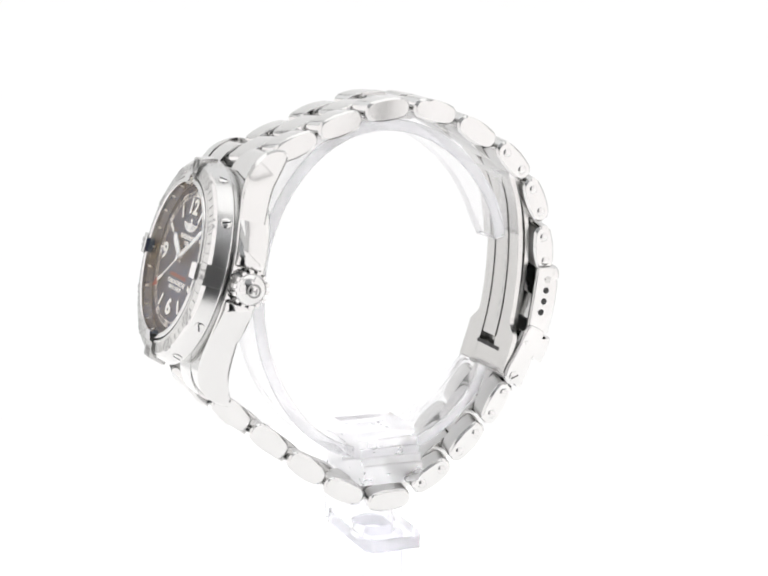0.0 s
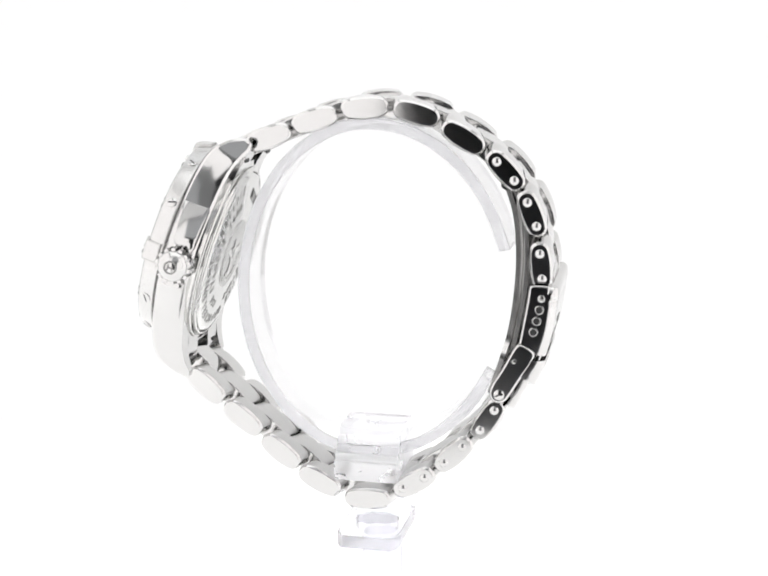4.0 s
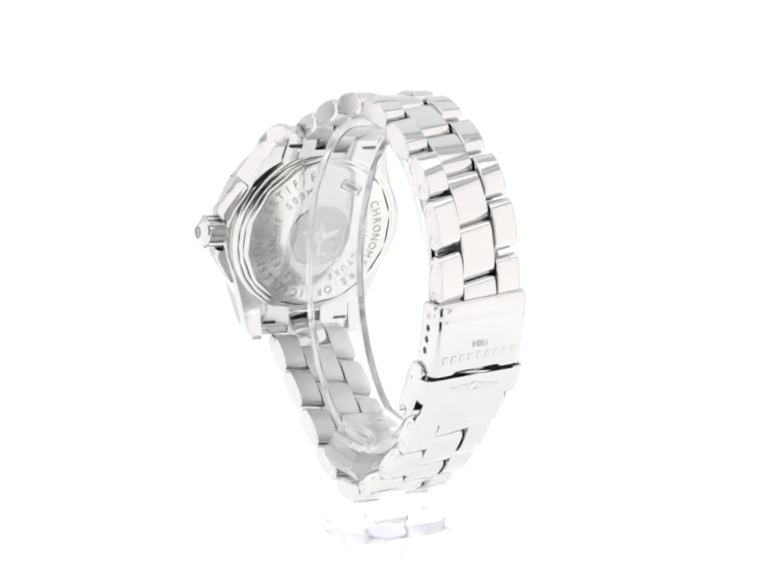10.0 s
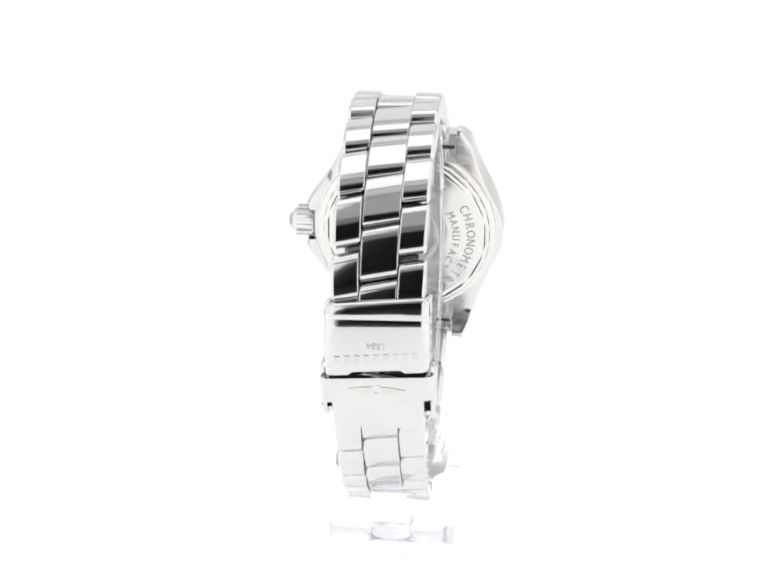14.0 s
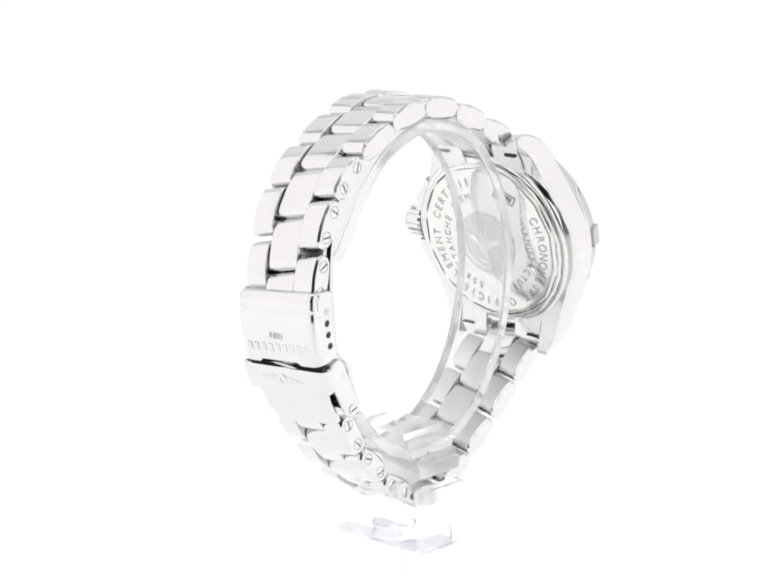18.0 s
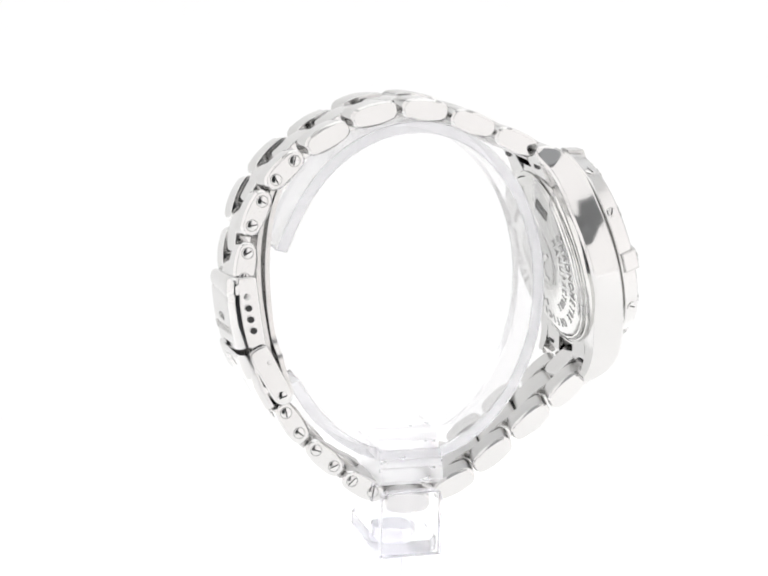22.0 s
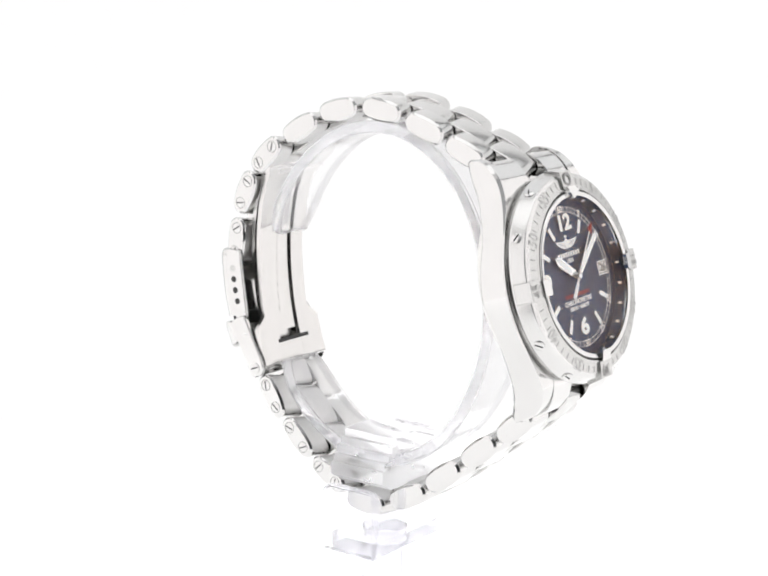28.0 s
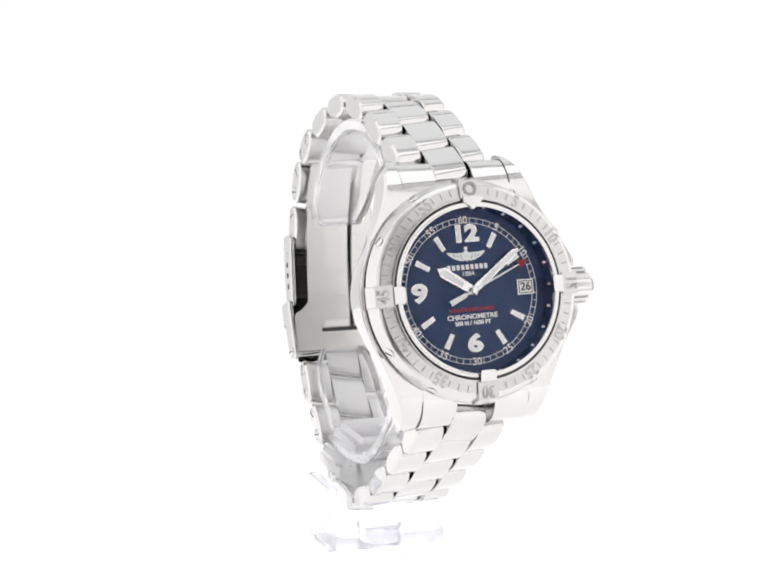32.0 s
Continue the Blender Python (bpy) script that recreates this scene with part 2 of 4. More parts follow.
def build_place():
    # closed room out of view, added as the dim thing mirrored through the slit
    sheet("floor", -1.5, 1.5, -1.8, 1.2, -0.15, -0.095, DARK, "unseen grey floor of the room added round the tent", "floor")
    sheet("wall_north", -1.5, 1.5, 1.2, 1.25, -0.095, 1.6, DARK, "unseen grey wall added behind the tent", "wall")
    sheet("wall_south", -1.5, 1.5, -1.85, -1.8, -0.095, 1.6, DARK, "unseen grey wall of the room added round the tent", "wall")
    sheet("wall_east", 1.5, 1.55, -1.8, 1.2, -0.095, 1.6, DARK, "unseen grey wall of the room added round the tent", "wall")
    sheet("wall_west", -1.55, -1.5, -1.8, 1.2, -0.095, 1.6, DARK, "unseen grey wall of the room added round the tent", "wall")
    sheet("ceiling", -1.5, 1.5, -1.8, 1.2, 1.6, 1.65, DARK, "unseen grey ceiling of the room added round the tent", "ceiling")
    sheet("ground", -0.249, 0.249, -0.192, 0.1545, -0.095, 0.0, TABLE, "smooth white backlit table top inside the light tent", "table top")
    # back cloth in two parts so that the upper one can glow less
    sheet("backdrop", -0.25, 0.25, 0.1550, 0.160, -0.095, 0.205, TENT_BACK, "white back cloth of the light tent, its brightness set by its own glow", "backdrop")
    sheet("tent_back_upper", -0.25, 0.25, 0.1550, 0.160, 0.2055, 0.45, TENT_UPPER, "upper part of the white back cloth, given a weaker glow for the reflections", "light tent")
    sheet("tent_wall_left", -0.256, -0.2505, -0.227, 0.165, -0.095, 0.45, TENT_SIDE, "white side cloth of the light tent, made to glow as if backlit", "light tent")
    sheet("tent_wall_right", 0.2505, 0.256, -0.227, 0.165, -0.095, 0.45, TENT_SIDE, "white side cloth of the light tent, made to glow as if backlit", "light tent")
    sheet("tent_roof", -0.256, 0.256, -0.227, 0.165, 0.4505, 0.456, TENT_TOP, "unseen white cloth roof of the light tent, glowing by itself", "light tent")
    # unseen front cloth with the tall slit through which the camera looks
    for side, x0, x1 in (("left", -0.25, -0.072), ("right", 0.058, 0.25)):
        sheet("tent_front_" + side, x0, x1, -0.2265, -0.222, -0.095, 0.1995, TENT_FRONT, "white front cloth beside the tent's slit", "light tent")
    for side, x0, x1 in (("left", -0.25, -0.1005), ("right", 0.1005, 0.25)):
        sheet("tent_front_upper_" + side, x0, x1, -0.2265, -0.222, 0.200, 0.45, TENT_FRONT, "white front cloth beside the dim panel above the slit", "light tent")
    # unseen dim pieces round the slit, added to shape the steel's dark reflections
    sheet("tent_front_fold", 0.033, 0.0575, -0.2265, -0.222, 0.062, 0.1995, DIM_STRIP, "unseen dim strip at the tent's slit, added for dark reflections in the steel", "light tent")
    sheet("tent_front_hem", -0.1, 0.1, -0.2265, -0.222, 0.200, 0.240, DARK_STRIP, "unseen dark strip above the tent's slit, its shade put into colour and glow", "light tent")
    sheet("tent_front_top", -0.1, 0.1, -0.2265, -0.222, 0.2405, 0.45, DIM_PANEL, "unseen dim panel above the tent's slit, added to grey the steel's reflections", "light tent")


def build_frame():
    """Thin rods that hold the tent's cloth along its edges."""
    frame_ob = tagged(new("tent_frame"), "thin dark rods along the edges of the light tent", "tent frame", kind="structure")
    rod = lambda length: lathe([(0, -length / 2), (2.5, -length / 2), (2.5, length / 2), (0, length / 2)], 12)
    for x in (-247, 247):
        part("rod", rod(366), ROD, frame_ob, at=pose(x, -33.5, 447, 90, 0, 0))
        for y in (-218, 151):
            part("rod", rod(440), ROD, frame_ob, at=pose(x, y, 222, 0, 0, 0))
    # unseen panel added overhead to brighten the table and the upward faces
    lamp = tagged(new("lamp_panel"), "unseen glowing panel with a thin rim, added under the tent's roof as fill light", "lamp")
    part("diffuser", box(-200, 200, -150, 100, 440, 444), PANEL, lamp)
    part("housing", box(-206, 206, -156, 106, 444.5, 449.5), ROD, lamp)
    for x0, x1, y0, y1 in ((-206, -200.5, -156, 106), (200.5, 206, -156, 106), (-200, 200, -156, -150.5), (-200, 200, 100.5, 106)):
        part("rim", box(x0, x1, y0, y1, 438, 444), ROD, lamp)
    for y in (-218, 151):
        part("rod", rod(490), ROD, frame_ob, at=pose(0, y, 447, 0, 90, 0))
    part("rod", rod(490), ROD, frame_ob, at=pose(0, 152, 205, 0, 90, 0))


# ---- the watch ----
CENTRE = Vector((42.15, -0.2, 0.0))
LEAN = radians(15.6)
FACE = Matrix.Translation(CENTRE) @ Matrix(((0, -math.sin(LEAN), math.cos(LEAN), 0), (1, 0, 0, 0), (0, math.cos(LEAN), math.sin(LEAN), 0), (0, 0, 0, 1))) @ pose(0, 0, 0, 0, 0, 1.0)
BAND_Y = -1.3


# the case in profile: its front and back edges from the middle to the tips of the lugs, (u, z)
UPPER_FRONT = ((0, -4.0), (6, -4.0), (11, -4.0), (15, -4.15), (18.3, -4.75), (20.8, -5.9), (22.6, -7.6), (23.55, -9.4), (23.8, -11.0))
UPPER_BACK = ((0, -9.45), (5, -9.4), (9, -9.4), (13, -9.6), (16.5, -10.0), (19, -10.7), (20.8, -11.5), (22.2, -12.1), (23.3, -12.1))
LOWER_FRONT = ((0, -4.0), (-6, -4.05), (-11, -4.1), (-15, -4.35), (-18, -5.0), (-20.2, -6.2), (-21.7, -8.0), (-22.6, -10.3), (-22.85, -11.9))
LOWER_BACK = ((0, -9.45), (-5, -9.4), (-9, -9.7), (-13, -10.1), (-16.5, -10.6), (-18.7, -11.3), (-20.3, -12.1), (-21.5, -12.9), (-22.4, -13.0))
FINE = 8               # rings from one profile point to the next
SEAM = 4 * FINE        # the lugs begin at this ring


def half_width(u):
    """Half of the case's width along its twelve-to-six line: a bell that is a little broader towards six, rounded off at the tips."""
    bell = 11.6 + 8.1 * math.exp(-(u / (15.1 if u > 0 else 16.8)) ** 2)
    return bell - 0.17 * max(0.0, abs(u) - 20.8) ** 2


def profile_rows(front, back):
    """Pairs of front and back points, densely along the case."""
    return list(zip(bow([(0, *p) for p in front], FINE), bow([(0, *p) for p in back], FINE)))


def case_half(f, b, inner, wide):
    """One side of a cross-section, from the inner back round the flank to the inner front: a polished bevel in front, a narrow one behind."""
    e = (f - b).normalized()
    h = (f - b).length
    fore = min(0.2 + 0.3 * min(1.0, abs(f.y) / 16.0) ** 3, h * 0.3)
    hind = min(0.55, h * 0.25)
    turn = min(0.2 + 0.25 * min(1.0, abs(f.y) / 16.0) ** 3, (wide - inner) * 0.25)
    lean = 0.42 * min(1.0, max(0.0, abs(f.y) - 10.5) / 5.0)
    pts = [(inner, 0, 0)]
    for w, up in ((wide - hind * 0.9, 0.0), (wide - hind * 0.75, 0.03), (wide - 0.05, hind * 0.85), (wide, hind), (wide + 0.035, h * 0.3), (wide + 0.05, h * 0.5), (wide + 0.035, h * 0.7), (wide, h - fore), (wide - 0.06, h - fore * 0.86), (wide - turn * 0.86, h - 0.1), (wide - turn, h)):
        p = b + e * up
        pts.append((w + lean * (0.5 - up / h), p.y, p.z))
    pts[0] = (inner, b.y, b.z)
    pts.append((inner, f.y, f.z))
    return pts


def build_case(watch):
    runs = {1: profile_rows(UPPER_FRONT, UPPER_BACK), -1: profile_rows(LOWER_FRONT, LOWER_BACK)}
    rings = []
    for f, b in runs[-1][SEAM:0:-1] + runs[1][:SEAM + 1]:
        half = case_half(f, b, 0.0, half_width(f.y))[1:-1]
        rings.append(half + [(-x, y, z) for x, y, z in half[::-1]])
    bm = loft(rings)
    corners = {tuple(round(c, 4) for c in v.co): v for v in bm.verts}
    for side in (1, -1):
        for end in (1, -1):
            before = set(bm.verts)
            rings = [[(side * x, y, z) for x, y, z in case_half(f, b, 9.95, half_width(f.y))] for f, b in runs[end][SEAM:]]
            # the tip closes in a small round
            f, b = runs[end][-1]
            mid = (f + b) / 2 + Vector((0, end * 0.28, -0.12))
            rings.append([(side * (10.25 + (abs(x) - 9.95) * 0.72), mid.y + (y - mid.y) * 0.55, mid.z + (z - mid.z) * 0.55) for x, y, z in case_half(f, b, 9.95, half_width(f.y))])
            loft(rings, bm=bm)
            # the lug grows out of the body
            root = next(v for v in bm.verts if v not in before and tuple(round(c, 4) for c in v.co) in corners)
            bmesh.ops.weld_verts(bm, targetmap={root: corners[tuple(round(c, 4) for c in root.co)]})
    case = part("case", bm, STEEL, watch, "polished steel watch case with sloping lugs", FACE, sharp=32)
    # middle of the case under the bezel
    part("case_ring", lathe([(18.3, -5.0), (18.3, -3.45), (17.0, -3.45), (17.0, -5.0)], 96, closed=True), FLANK, case)
    # spring bars, and the slots in the end links that show them from behind
    for u in (19.6, -19.9):
        part("spring_bar", moved(lathe([(0, -9.9), (0.55, -9.9), (0.55, 9.9), (0, 9.9)], 12), pose(0, u, -9.4, 0, 90, 0)), RECESS, case)
    # guards beside the crown
    for s, u in ((1, 4.0), (-1, -4.6)):
        outline = [(16.5, u - 1.1 * s), (20.75, u - 0.9 * s), (20.9, u + 0.3 * s), (20.2, u + 1.7 * s), (18.2, u + 4.6 * s), (16.6, u + 6.6 * s), (14.6, u + 4.0 * s)][::s]
        bm = loft([[(x * k + 16.0 * (1 - k), y, z) for x, y in outline] for k, z in ((0.9, -9.15), (1.0, -8.5), (1.0, -5.3), (0.82, -4.3))])
        part("crown_guard", soften(bm, 0.3, 2), STEEL, case)
    # crown
    crown = part("crown", soften(lathe([(0, 24.7), (0.7, 24.62), (1.4, 24.35), (2.1, 23.9), (2.6, 23.4), (2.9, 22.8), (2.9, 19.5), (1.6, 19.5), (1.6, 17.5), (0, 17.5)], 40), 0.05, 1, 60), STEEL, watch, "fluted steel winding crown", FACE @ pose(0, -0.3, -6.9, 0, 90, 0))
    tooth = soften(box(2.75, 3.3, -0.36, 0.36, 19.8, 23.0), 0.18, 2)
    me = None
    for k in range(14):
        if me is None:
            me = part("flute", tooth, STEEL, crown, at=pose(0, 0, 0)).data
        else:
            mesh_part("flute", me, STEEL, crown, at=pose(0, 0, 0, 0, 0, 360 / 14 * k))
    part("crown_emblem", join([moved(lathe([(0.95, 0), (1.25, 0), (1.25, 0.3), (0.95, 0.3)], 24, closed=True), pose(0, 0, 24.3)), box(-0.55, 0.55, -0.13, 0.13, 24.5, 24.76), box(-0.55, -0.3, -0.6, 0.6, 24.5, 24.74), box(0.3, 0.5, -0.5, 0.5, 24.5, 24.74)]), RECESS, crown)
    # case back: stepped ring, many-sided flank and the engraved lid
    back = part("case_back", join([
        lathe([(18.2, -8.6), (18.2, -10.2), (17.7, -10.6), (17.1, -10.6)], 96),
        lathe([(17.1, -10.5), (17.1, -10.9), (16.7, -11.2), (16.3, -11.2)], 28, phase=0.5),
        lathe([(16.4, -11.1), (16.1, -11.35), (15.5, -11.5), (15.2, -11.5), (9.0, -12.0), (7.0, -12.0), (6.9, -11.95), (0, -11.95)], 14, phase=0.5),
    ]), BACK, watch, "brushed steel case back with raised lettering", FACE)
    flip = pose(0, 0, -12.0, 0, 180, 0)

    def on_cone(bm):
        # the lettered rim of the lid slopes down outwards
        for v in bm.verts:
            v.co.z -= 0.0807 * max(0.0, math.hypot(v.co.x, v.co.y) * 1.015 - 9.0)
        return moved(bm, flip)

    part("engraving", on_cone(arc_writing("CHRONOMETRE OFFICIELLEMENT CERTIFIE", 2.6, 13.2, 62, 8.35, 0.09)), NUMERAL, back)
    part("engraving", on_cone(arc_writing("MANUFACTURE", 2.2, 10.2, 62, 9.6, 0.09)), NUMERAL, back)
    part("engraving", on_cone(arc_writing("SSE ETANCHE 500M", 2.2, 10.2, 196, 9.6, 0.09)), NUMERAL, back)
    part("serial_plate", on_cone(moved(join([box(-2.4, 2.4, -1.0, -0.8, 0, 0.14), box(-2.4, 2.4, 0.8, 1.0, 0, 0.14), box(-2.4, -2.2, -0.8, 0.8, 0, 0.14), box(2.2, 2.4, -0.8, 0.8, 0, 0.14), box(-1.7, 1.7, -0.38, 0.38, 0, 0.12)]), spot(27, 12.0))), RECESS, back)
    part("lid_centre", moved(lathe([(0, 0.02), (6.4, 0.02), (6.6, 0.12), (6.8, 0.0), (6.8, -0.1)], 48), flip), SATIN, back)
    part("emblem", moved(join([prism([(-0.45, -4.4), (0.45, -4.4), (0.4, 2.8), (-0.4, 2.8)], 0.02, 0.14), prism([(-4.2, 0.9), (-1.2, -0.7), (0, -0.9), (1.2, -0.7), (4.2, 0.9), (3.6, 1.5), (1.2, 0.7), (-1.2, 0.7), (-3.6, 1.5)], 0.02, 0.14), prism([(-1.9, -4.3), (1.9, -4.3), (1.7, -3.7), (-1.7, -3.7)], 0.02, 0.12), lathe([(1.5, 0.04), (1.5, 0.18), (1.0, 0.18), (1.0, 0.04)], 20, closed=True)]), flip), BACK, back)
    for k in range(18):
        part("lid_text", moved(moved(box(-0.3, 0.3, -0.35, 0.35, 0.0, 0.12), spot(100 + 10 * k, 5.5)), flip), BACK, back)


def build_bezel(watch):
    bezel = part("bezel", lathe([(15.05, -2.2), (15.05, 0.1), (15.25, 0.42), (15.55, 0.4), (15.7, 0.22), (17.45, -0.03), (17.6, -0.12), (17.6, -3.0)], 144, closed=True), SATIN, watch, "satin steel rotating bezel with engraved numerals", FACE)
    part("bezel_flank", lathe([(17.5, -0.06), (17.62, -0.1), (18.1, -0.42), (18.22, -0.52), (18.3, -0.7), (18.98, -3.0), (19.0, -3.2), (18.95, -3.32), (18.65, -3.6), (16.0, -3.6), (16.0, -3.2), (17.5, -3.0)], 144, closed=True), FLANK, bezel, "polished flank of the bezel")
    part("tension_ring", lathe([(14.0, 0.5), (14.12, 0.62), (14.75, 0.66), (14.9, 0.5), (14.9, 0.2), (14.0, 0.3)], 120, closed=True), STEEL, bezel, "bright ring round the crystal")
    part("bezel_gap", lathe([(14.85, 0.1), (15.1, 0.1), (15.1, 0.25), (14.85, 0.25)], 120, closed=True), HOLE, bezel)
    for k in range(12):
        if k % 3:
            text = str(k * 5)
            part("numeral", moved(outlined(text, 3.0, 0.055, 0.85), spot(k * 30, 16.6, 0.1) @ pose(0, 0, 0, -8.4, 0, 0)), NUMERAL, bezel)
    tick = None
    for k in range(60):
        if k % 5 == 0:
            continue
        if tick is None:
            tick = part("tick", soften(box(-0.1, 0.1, -0.55, 0.55, -0.12, 0.06), 0.03, 1), NUMERAL, bezel, at=spot(k * 6, 16.75, 0.06) @ pose(0, 0, 0, -8.4, 0, 0)).data
        else:
            mesh_part("tick", tick, NUMERAL, bezel, at=spot(k * 6, 16.75, 0.06) @ pose(0, 0, 0, -8.4, 0, 0))
    # the four riders that grip the crystal
    for k, text in ((0, "0"), (90, "15"), (180, "30"), (270, "45")):
        at = pose(0, 0, 0, 0, 0, -k)
        body = loft([[(x, y, z) for y, z in ((15.5, 0.6), (18.45, 0.3), (19.22, -2.75), (15.5, -3.1))] for x in (-1.85, 1.85)])
        rider = part("rider", soften(body, 0.18, 2), SATIN, watch, "satin rider plate gripping the bezel", FACE @ at)
        face = loft([[(x, y, z) for y, z in ((18.42, 0.12), (18.55, 0.12), (19.26, -2.6), (19.1, -2.6))] for x in (-1.62, 1.62)])
        part("rider_face", soften(face, 0.04, 1), FLANK, rider, "polished outer face")
        if k == 0:
            tip = [(-1.8, 15.4), (-1.75, 15.0), (0, 13.5), (1.75, 15.0), (1.8, 15.4), (1.4, 15.8), (-1.4, 15.8)]
        else:
            tip = [(-1.45, 15.45), (-1.4, 13.8), (-1.15, 13.55), (1.15, 13.55), (1.4, 13.8), (1.45, 15.45)]
        cap = prism(tip, 0.36, 1.7)
        for v in cap.verts:
            # the cap thins towards the crystal
            v.co.z -= max(0.0, v.co.z - 0.4) * (0.55 if v.co.y > 15.42 else 0.12 * (16.0 - v.co.y))
        part("rider_cap", soften(cap, 0.25, 3), STEEL, rider)
        if text == "0":
            part("rider_mark", moved(lathe([(0.75, 0), (1.2, 0), (1.2, 0.2), (0.75, 0.2)], 24, closed=True), pose(0, 17.1, 0.4)), RECESS, rider)
        else:
            part("rider_mark", moved(outlined(text, 3.0, 0.06, 0.8), pose(0, 17.1, 0.5)), NUMERAL, rider)
    # screws in the flank
    shared = None
    for k in (30, 60, 120, 150, 210, 240, 300, 330):
        a = spot(k, 18.66, -2.0) @ pose(0, 0, 0, -74, 0, 0)
        if shared is None:
            bm = join([lathe([(0, 0.28), (0.75, 0.28), (0.95, 0.15), (1.0, -0.3), (0, -0.3)], 20)])
            shared = part("screw", bm, STEEL, bezel, at=a).data
            slot = part("screw_slot", box(-0.75, 0.75, -0.13, 0.13, 0.2, 0.31), HOLE, bezel, at=a @ pose(0, 0, 0, 0, 0, k * 1.7)).data
        else:
            mesh_part("screw", shared, STEEL, bezel, at=a)
            mesh_part("screw_slot", slot, HOLE, bezel, at=a @ pose(0, 0, 0, 0, 0, k * 1.7))
    part("crystal", lathe([(0, 0.55), (14.6, 0.52), (14.9, 0.4), (14.9, -0.5), (0, -0.5)], 96), CRYSTAL, watch, "clear sapphire crystal", FACE)


def build_dial(watch):
    low = -2.4
    dial = part("dial", lathe([(0, 0), (14.2, 0), (14.2, -0.6), (0, -0.6)], 96), DIAL, watch, "deep blue dial with white printed scales", FACE @ pose(-0.6, 0, low, 0, 0, 0.6))
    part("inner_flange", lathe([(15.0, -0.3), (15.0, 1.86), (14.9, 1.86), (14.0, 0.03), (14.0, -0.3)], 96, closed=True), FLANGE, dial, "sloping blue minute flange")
    part("flange_rim", lathe([(14.97, 1.6), (14.97, 1.88), (14.86, 1.88), (14.74, 1.6)], 96, closed=True), STEEL, dial)
    # minute track
    for r in (11.5, 12.35):
        part("track_line", lathe([(r, 0.01), (r + 0.1, 0.01), (r + 0.1, 0.04), (r, 0.04)], 120, closed=True), PRINT, dial)
    mark = None
    for k in range(60):
        at = spot(k * 6, 11.97, 0.03)
        if k % 5 == 0:
            continue
        if mark is None:
            mark = part("minute_mark", box(-0.05, 0.05, -0.4, 0.4, -0.01, 0.02), PRINT, dial, at=at).data
        else:
            mesh_part("minute_mark", mark, PRINT, dial, at=at)
    for k in range(12):
        if k in (3,):
            continue
        text = "60" if k == 0 else str(k * 5)
        up = 0 if k not in (4, 5, 6, 7, 8) else 180
        part("minute_numeral", moved(writing(text, 1.8, 0.03, 0.95, 0.03), spot(k * 30, 12.0, 0.05) @ pose(0, 0, 0, 0, 0, up)), PRINT, dial)
    dot = None
    for k in range(24):
        at = spot(k * 15, 14.42, 0.9) @ pose(0, 0, 0, 64, 0, 0)
        if dot is None:
            dot = part("flange_mark", box(-0.2, 0.2, -0.32, 0.32, -0.02, 0.05), PRINT, dial, at=at).data
        else:
            mesh_part("flange_mark", dot, PRINT, dial, at=at)
    baton = None
    for k in (1, 2, 4, 5, 7, 8, 10, 11):
        at = spot(k * 30, 9.5, 0.0)
        if baton is None:
            bm = prism([(-0.42, -1.35), (0.42, -1.35), (0.5, 1.35), (-0.5, 1.35)], 0, 0.35)
            baton = part("hour_baton", soften(bm, 0.08, 1), STEEL, dial, at=at).data
            fill = part("baton_fill", box(-0.36, 0.36, -1.25, 1.25, 0.3, 0.38), LUME, dial, at=at).data
        else:
            mesh_part("hour_baton", baton, STEEL, dial, at=at)
            mesh_part("baton_fill", fill, LUME, dial, at=at)
    for text, x, y in (("12", 0.05, 9.6), ("6", -0.1, -9.0), ("9", -9.2, 0.1)):
        size, wide = {"12": (3.8, 1.27), "6": (3.95, 1.38), "9": (4.1, 1.35)}[text]
        rim = part("hour_numeral", moved(writing(text, size, 0.14, wide, 0.22), pose(x, y, 0.15)), STEEL, dial, "pale hour numeral with a steel edge")
        part("numeral_fill", moved(writing(text, size, 0.03, wide, 0.12), pose(x, y, 0.31)), LUME, rim)
    # applied emblem: two wings, a small round crest and a tail
    for s in (1, -1):
        wing = [(0.28, 0.25), (0.8, 0.42), (1.7, 0.4), (2.6, 0.46), (3.5, 0.6), (3.25, 0.15), (2.9, -0.15), (2.3, -0.5), (1.6, -0.82), (0.9, -1.0), (0.28, -0.9)]
        part("emblem_wing", prism([(s * x, y + 6.1) for x, y in wing][::-s], 0.01, 0.14), PRINT, dial)
        for k in range(3):
            part("wing_line", box(-0.04, 0.04, -0.45 + 0.06 * k, 0.4 - 0.04 * k, 0.14, 0.15), DIAL, dial, at=pose(s * (1.0 + 0.62 * k), 5.85 + 0.1 * k, 0, 0, 0, s * (-18 - 8 * k)))
    part("emblem_crest", moved(lathe([(0, 0.2), (0.5, 0.17), (0.58, 0.0)], 20), pose(0, 6.3, 0)), PRINT, dial)
    part("emblem_crest", moved(lathe([(0, 0.2), (0.28, 0.16), (0.34, 0.0)], 12), pose(0, 7.2, 0)), PRINT, dial)
    part("emblem_tail", prism([(-0.34, 5.5), (0, 4.95), (0.34, 5.5), (0.2, 5.9), (-0.2, 5.9)], 0.01, 0.15), PRINT, dial)
    for k in range(9):
        part("name_bar", box(-0.29, 0.29, -0.43, 0.43, 0.01, 0.06), PRINT, dial, at=pose(-3.4 + 0.85 * k, 4.05, 0))
